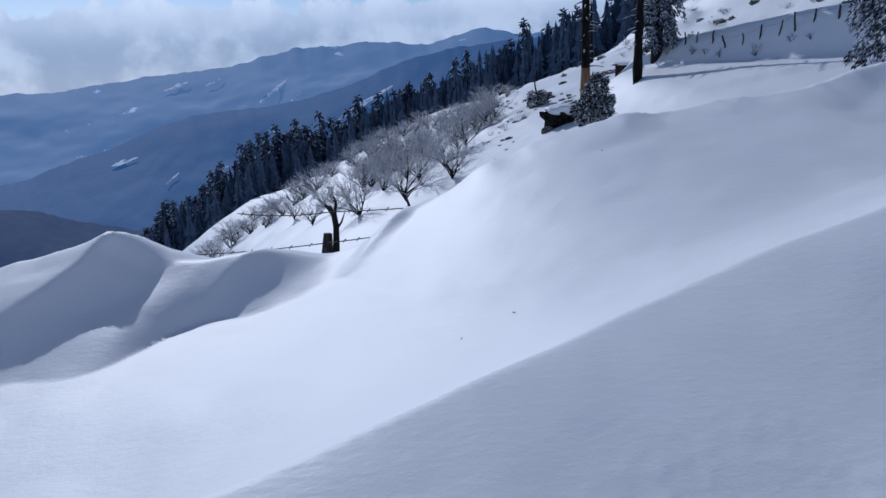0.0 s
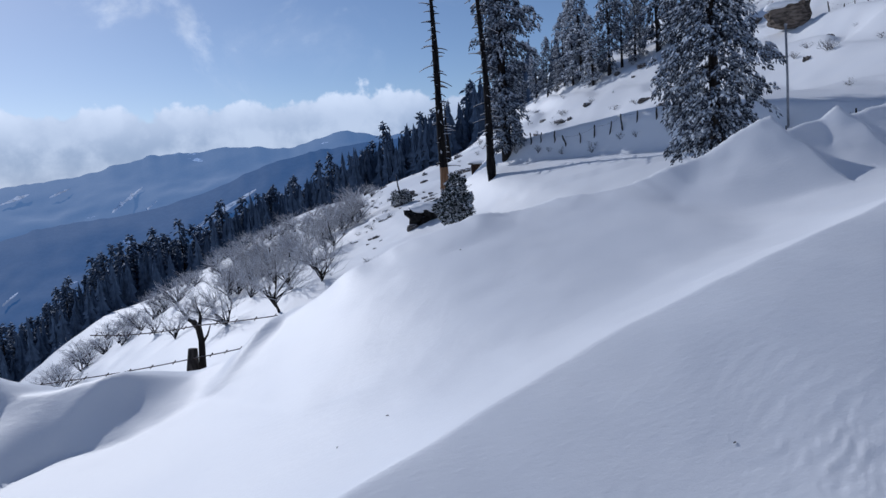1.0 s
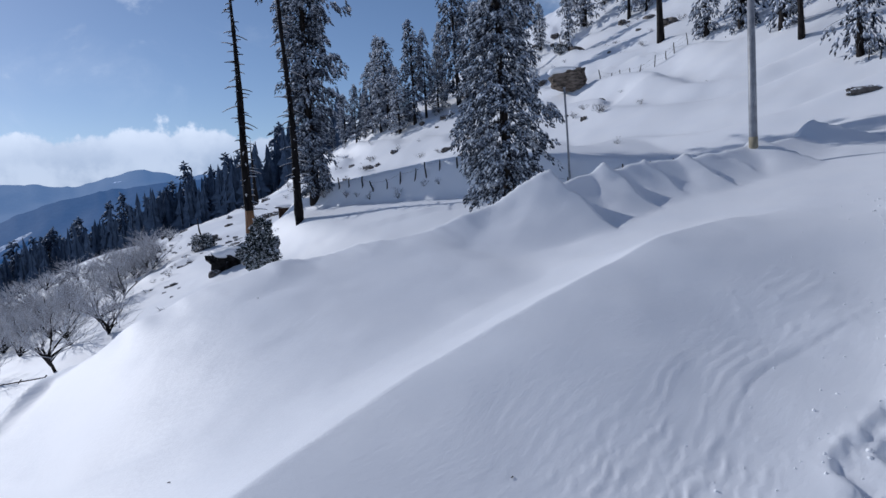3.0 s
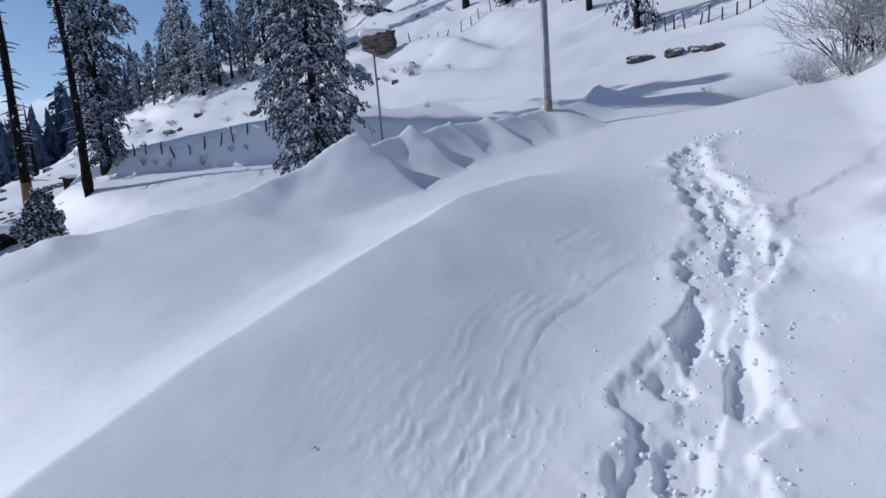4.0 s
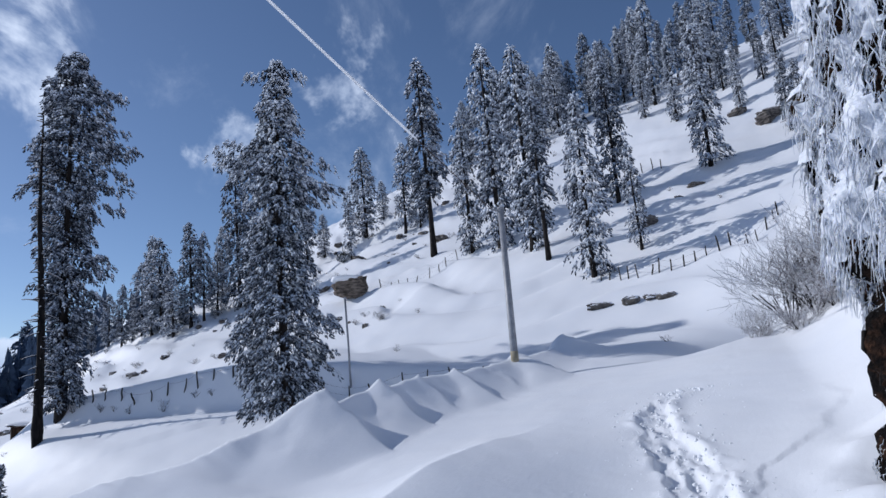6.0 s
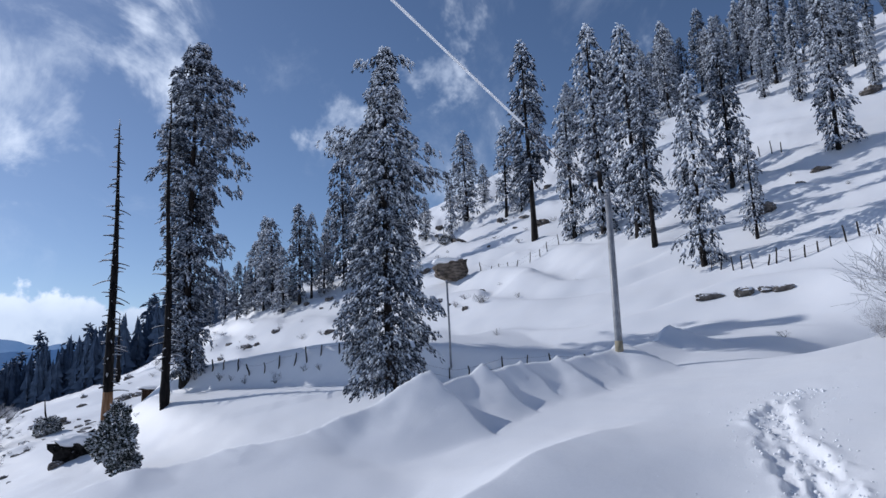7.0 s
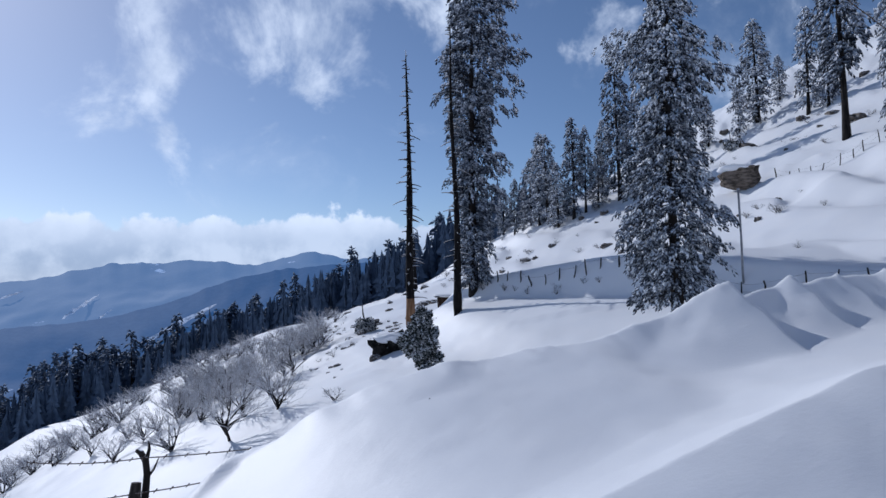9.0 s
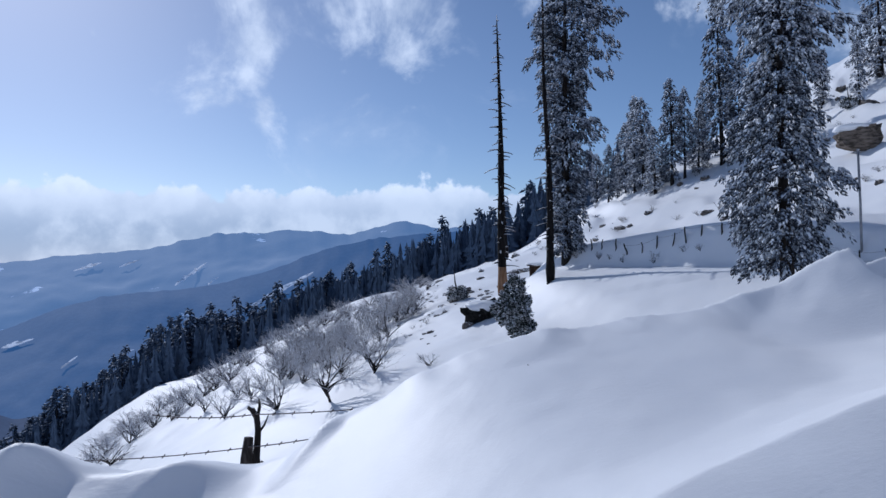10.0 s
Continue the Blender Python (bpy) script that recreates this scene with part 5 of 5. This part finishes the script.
part("rime_sleeve", *tube(line[12:], np.concatenate([[0.012], np.full(47, 0.03)]), 6), CABLE, cable, "white sleeve of rime")
tagged(cable, "rime-white overhead cable rising from the pole", "cable")

post = tagged(new("lamp_post"), "thin grey post standing behind the fence", "post")
part("shaft", *tube([(0, 0, -0.5), (0, 0, 1.8), (-0.04, 0, 3.6)], [0.045, 0.042, 0.04], 10), STEEL, post)
part("cap", *tube([(-0.04, 0, 3.58), (-0.04, 0, 3.64)], [0.06, 0.05], 10), STEEL, post)
stand(post, 17.9, 19.8, 0, 0.97)


def fence(line, count, tall, label, wires=2, seed=1, thick=0.034):
    """Rough posts with strands of wire, along a line in plan."""
    rng = np.random.RandomState(seed)
    root = tagged(new("fence"), label, "fence", "wire fences")
    pts = np.asarray(line, float)
    run = np.concatenate([[0], np.cumsum(np.hypot(*np.diff(pts, axis=0).T))])
    s = np.linspace(0, run[-1], count) + rng.randn(count) * run[-1] / count * 0.12
    tops = []
    for k in range(count):
        x, y = np.interp(s[k], run, pts[:, 0]), np.interp(s[k], run, pts[:, 1])
        z = float(ground(x, y))
        h, lx, ly = tall * rng.uniform(0.7, 1.15), rng.randn() * 0.1, rng.randn() * 0.06
        r = thick * rng.uniform(0.75, 1.25)
        t = np.linspace(0, 1, 5)
        shaft = np.stack([x + lx * t + 0.015 * rng.randn(5), y + ly * t, z - 0.3 + (h + 0.3) * t], -1)
        part("post", *tube(shaft, r * np.array([1.05, 1.0, 1.0, 0.95, 0.8]), 6), POST, root)
        tops.append((x + lx, y + ly, z + h))
    for w in range(wires):
        for a, b in zip(tops, tops[1:]):
            d = np.array([0, 0, 0.08 + 0.28 * w])
            part("wire", *tube(hanging(np.array(a) - d, np.array(b) - d, 0.03, 5), np.full(5, 0.004), 3, False), WIRE, root)
    return root


fence([(12.3, 32.4), (12.9, 30.9), (13.8, 28.8), (14.9, 26.5), (16.2, 23.7), (17.0, 21.8)], 16, 0.55, "old wooden post fence along the snowy terrace bank", wires=1, seed=3)
fence([(17.3, 20.8), (17.9, 19.0), (18.7, 17.2), (19.7, 14.6)], 7, 0.55, "leaning posts of a wire fence below the slope", seed=4)
fence([(29.6, 14.6), (29.3, 12.8), (29.2, 11.1), (29.7, 9.7), (30.0, 8.6), (31.6, 7.7), (33, 7.0)], 19, 0.62, "dark post fence curving up the snowy slope", seed=5, thick=0.03)
fence([(34.5, 34.5), (35.5, 31.5), (37.5, 29.5)], 9, 0.7, "small post fence on the mound", seed=6, thick=0.035)
fence([(48.0, 17.5), (49.5, 22), (50.5, 26)], 10, 0.8, "distant row of short fence posts", wires=0, seed=7)

# barbed wire over the drop beside the road
broken = tagged(new("broken_post"), "split weathered fence post leaning at the road edge", "post", "roadside fence")
part("post", *tube([(0.02, 0, -1.0), (0, 0, 0.2), (0.03, 0, 0.62), (0.07, 0.02, 0.98)], [0.13, 0.13, 0.12, 0.09], 8), POST, broken)
part("splinter", *tube([(-0.26, 0, -0.6), (-0.22, 0, 0.1), (-0.14, 0, 0.34)], [0.06, 0.06, 0.03], 6), POST, broken)
part("stump", *tube([(0.22, 0, -0.8), (0.24, 0, 0.3), (0.33, 0, 0.5), (0.36, 0, 0.45)], [0.1, 0.08, 0.06, 0.04], 7), POST, broken)
trunk = part("gnarled_stem", *tube([(0.22, 0, -0.8), (0.2, 0, 0.6), (0.24, 0.02, 1.1), (0.22, 0, 1.35), (0.14, 0, 1.5), (0.06, 0, 1.55)], [0.08, 0.07, 0.06, 0.06, 0.055, 0.03], 7), BARK, broken)
part("fork", *tube([(0.22, 0, 1.3), (0.28, 0, 1.55), (0.27, 0, 1.7)], [0.04, 0.03, 0.012], 5), BARK, trunk)
part("fork", *tube([(0.24, 0, 1.05), (0.36, 0, 1.2), (0.44, 0, 1.4)], [0.03, 0.02, 0.008], 5), BARK, trunk)
broken.location = (-1.75, 13.0, -2.45)
wirefence = tagged(new("barbed_wire"), "two sagging strands of rusty barbed wire over the snow", "wire", "roadside fence")
for name, line in (("strand", [(-5.6, 14.3, -2.0), (-1.62, 12.9, -1.62), (0.9, 12.4, -1.2)]), ("strand", [(-3.6, 14.0, -1.15), (-1.55, 12.9, -1.02), (1.8, 12.4, -0.85)])):
    pts = np.concatenate([hanging(line[0], line[1], 0.06, 20), hanging(line[1], line[2], 0.05, 20)[1:]])
    strand = part(name, *tube(pts, np.full(len(pts), 0.011), 4), WIRE, wirefence)
    for p in pts[1::2]:
        part("barb", *tube([p + np.array([-0.03, 0, -0.035]), p + np.array([0.03, 0, 0.035])], [0.007, 0.012], 4), WIRE, strand)


def hut():
    root = tagged(new("hut"), "low dark wooden hut with a snow-covered roof", "hut")
    box = np.array([(x, y, z) for x in (-0.95, 0.95) for y in (-0.6, 0.6) for z in (-0.4, 0.95)])
    quads = [(0, 1, 3, 2), (4, 6, 7, 5), (0, 4, 5, 1), (2, 3, 7, 6), (1, 5, 7, 3), (0, 2, 6, 4)]
    part("wall", box, quads, WOOD_DARK, root, smooth=False)
    for k in range(8):
        x = -0.84 + 0.24 * k
        part("plank", box * np.array([0.115, 0.02, 1.0]) + np.array([x, -0.615, 0.0]), quads, WOOD_DARK, root, smooth=False)
    part("roof", box * np.array([1.25, 1.35, 0.06]) + np.array([0, 0, 1.0]), quads, WOOD_DARK, root, smooth=False)
    part("snow_cap", *blob(2.0, (1.3, 0.95, 0.16), 0.1), SNOW, root).location = (0, 0, 1.08)
    return root


WOOD_DARK = two_tone("dark_planks", (0.02, 0.012, 0.009), (0.055, 0.033, 0.024), 6.0, stretch=(1, 1, 0.2))
hut_there = hut()
hut_there.matrix_basis = pose(12.2, 36.6, 0.55, 0, 0, -15) @ Matrix.Scale(0.72, 4)


# ---------------------------------------------------------------- loose snow
def clods():
    """Crumbs of crust kicked out beside the trail."""
    rng = np.random.RandomState(17)
    base, quads = blob(1.5, (1, 1, 0.8), 0.35, 4)
    pieces = []
    for k in range(1100):
        x = 1.5 + 9.0 * rng.rand() ** 0.8
        off = rng.randn() * (0.34 if k % 4 else 0.75)
        y = float(TRAIL_Y(x)) + off
        size = 0.006 + 0.03 * rng.rand() ** 3 * math.exp(-abs(off) * 1.6)
        a = rng.rand() * 6.283
        turn = np.array([[math.cos(a), -math.sin(a), 0], [math.sin(a), math.cos(a), 0], [0, 0, 1]])
        pieces.append((base * size * rng.uniform(0.6, 1.3, 3) @ turn.T + np.array([x, y, float(ground(x, y)) + size * 0.12]), quads))
    ob = part("snow_crumbs", *join(pieces), SNOW)
    return tagged(ob, "loose crumbs of snow crust beside the footprints", "snow", kind="stuff")


clods()
BITS = two_tone("leaf_litter", (0.02, 0.018, 0.015), (0.09, 0.08, 0.07), 30.0)
for k, (x, y) in enumerate([(0.65, 5.02), (0.24, 4.96), (2.14, 7.77), (2.2, 3.0)]):
    bit = part("dead_leaf", *tube([(-0.013, 0, 0), (0, 0.002, 0.002), (0.014, -0.002, 0.0)], [0.0015, 0.0045, 0.0015], 5), BITS)
    tagged(bit, "small dark dead leaf lying on the snow", "leaf", "leaf litter")
    bit.matrix_basis = pose(x, y, float(ground(x, y)) + 0.006, 0, 0, 70 * k)
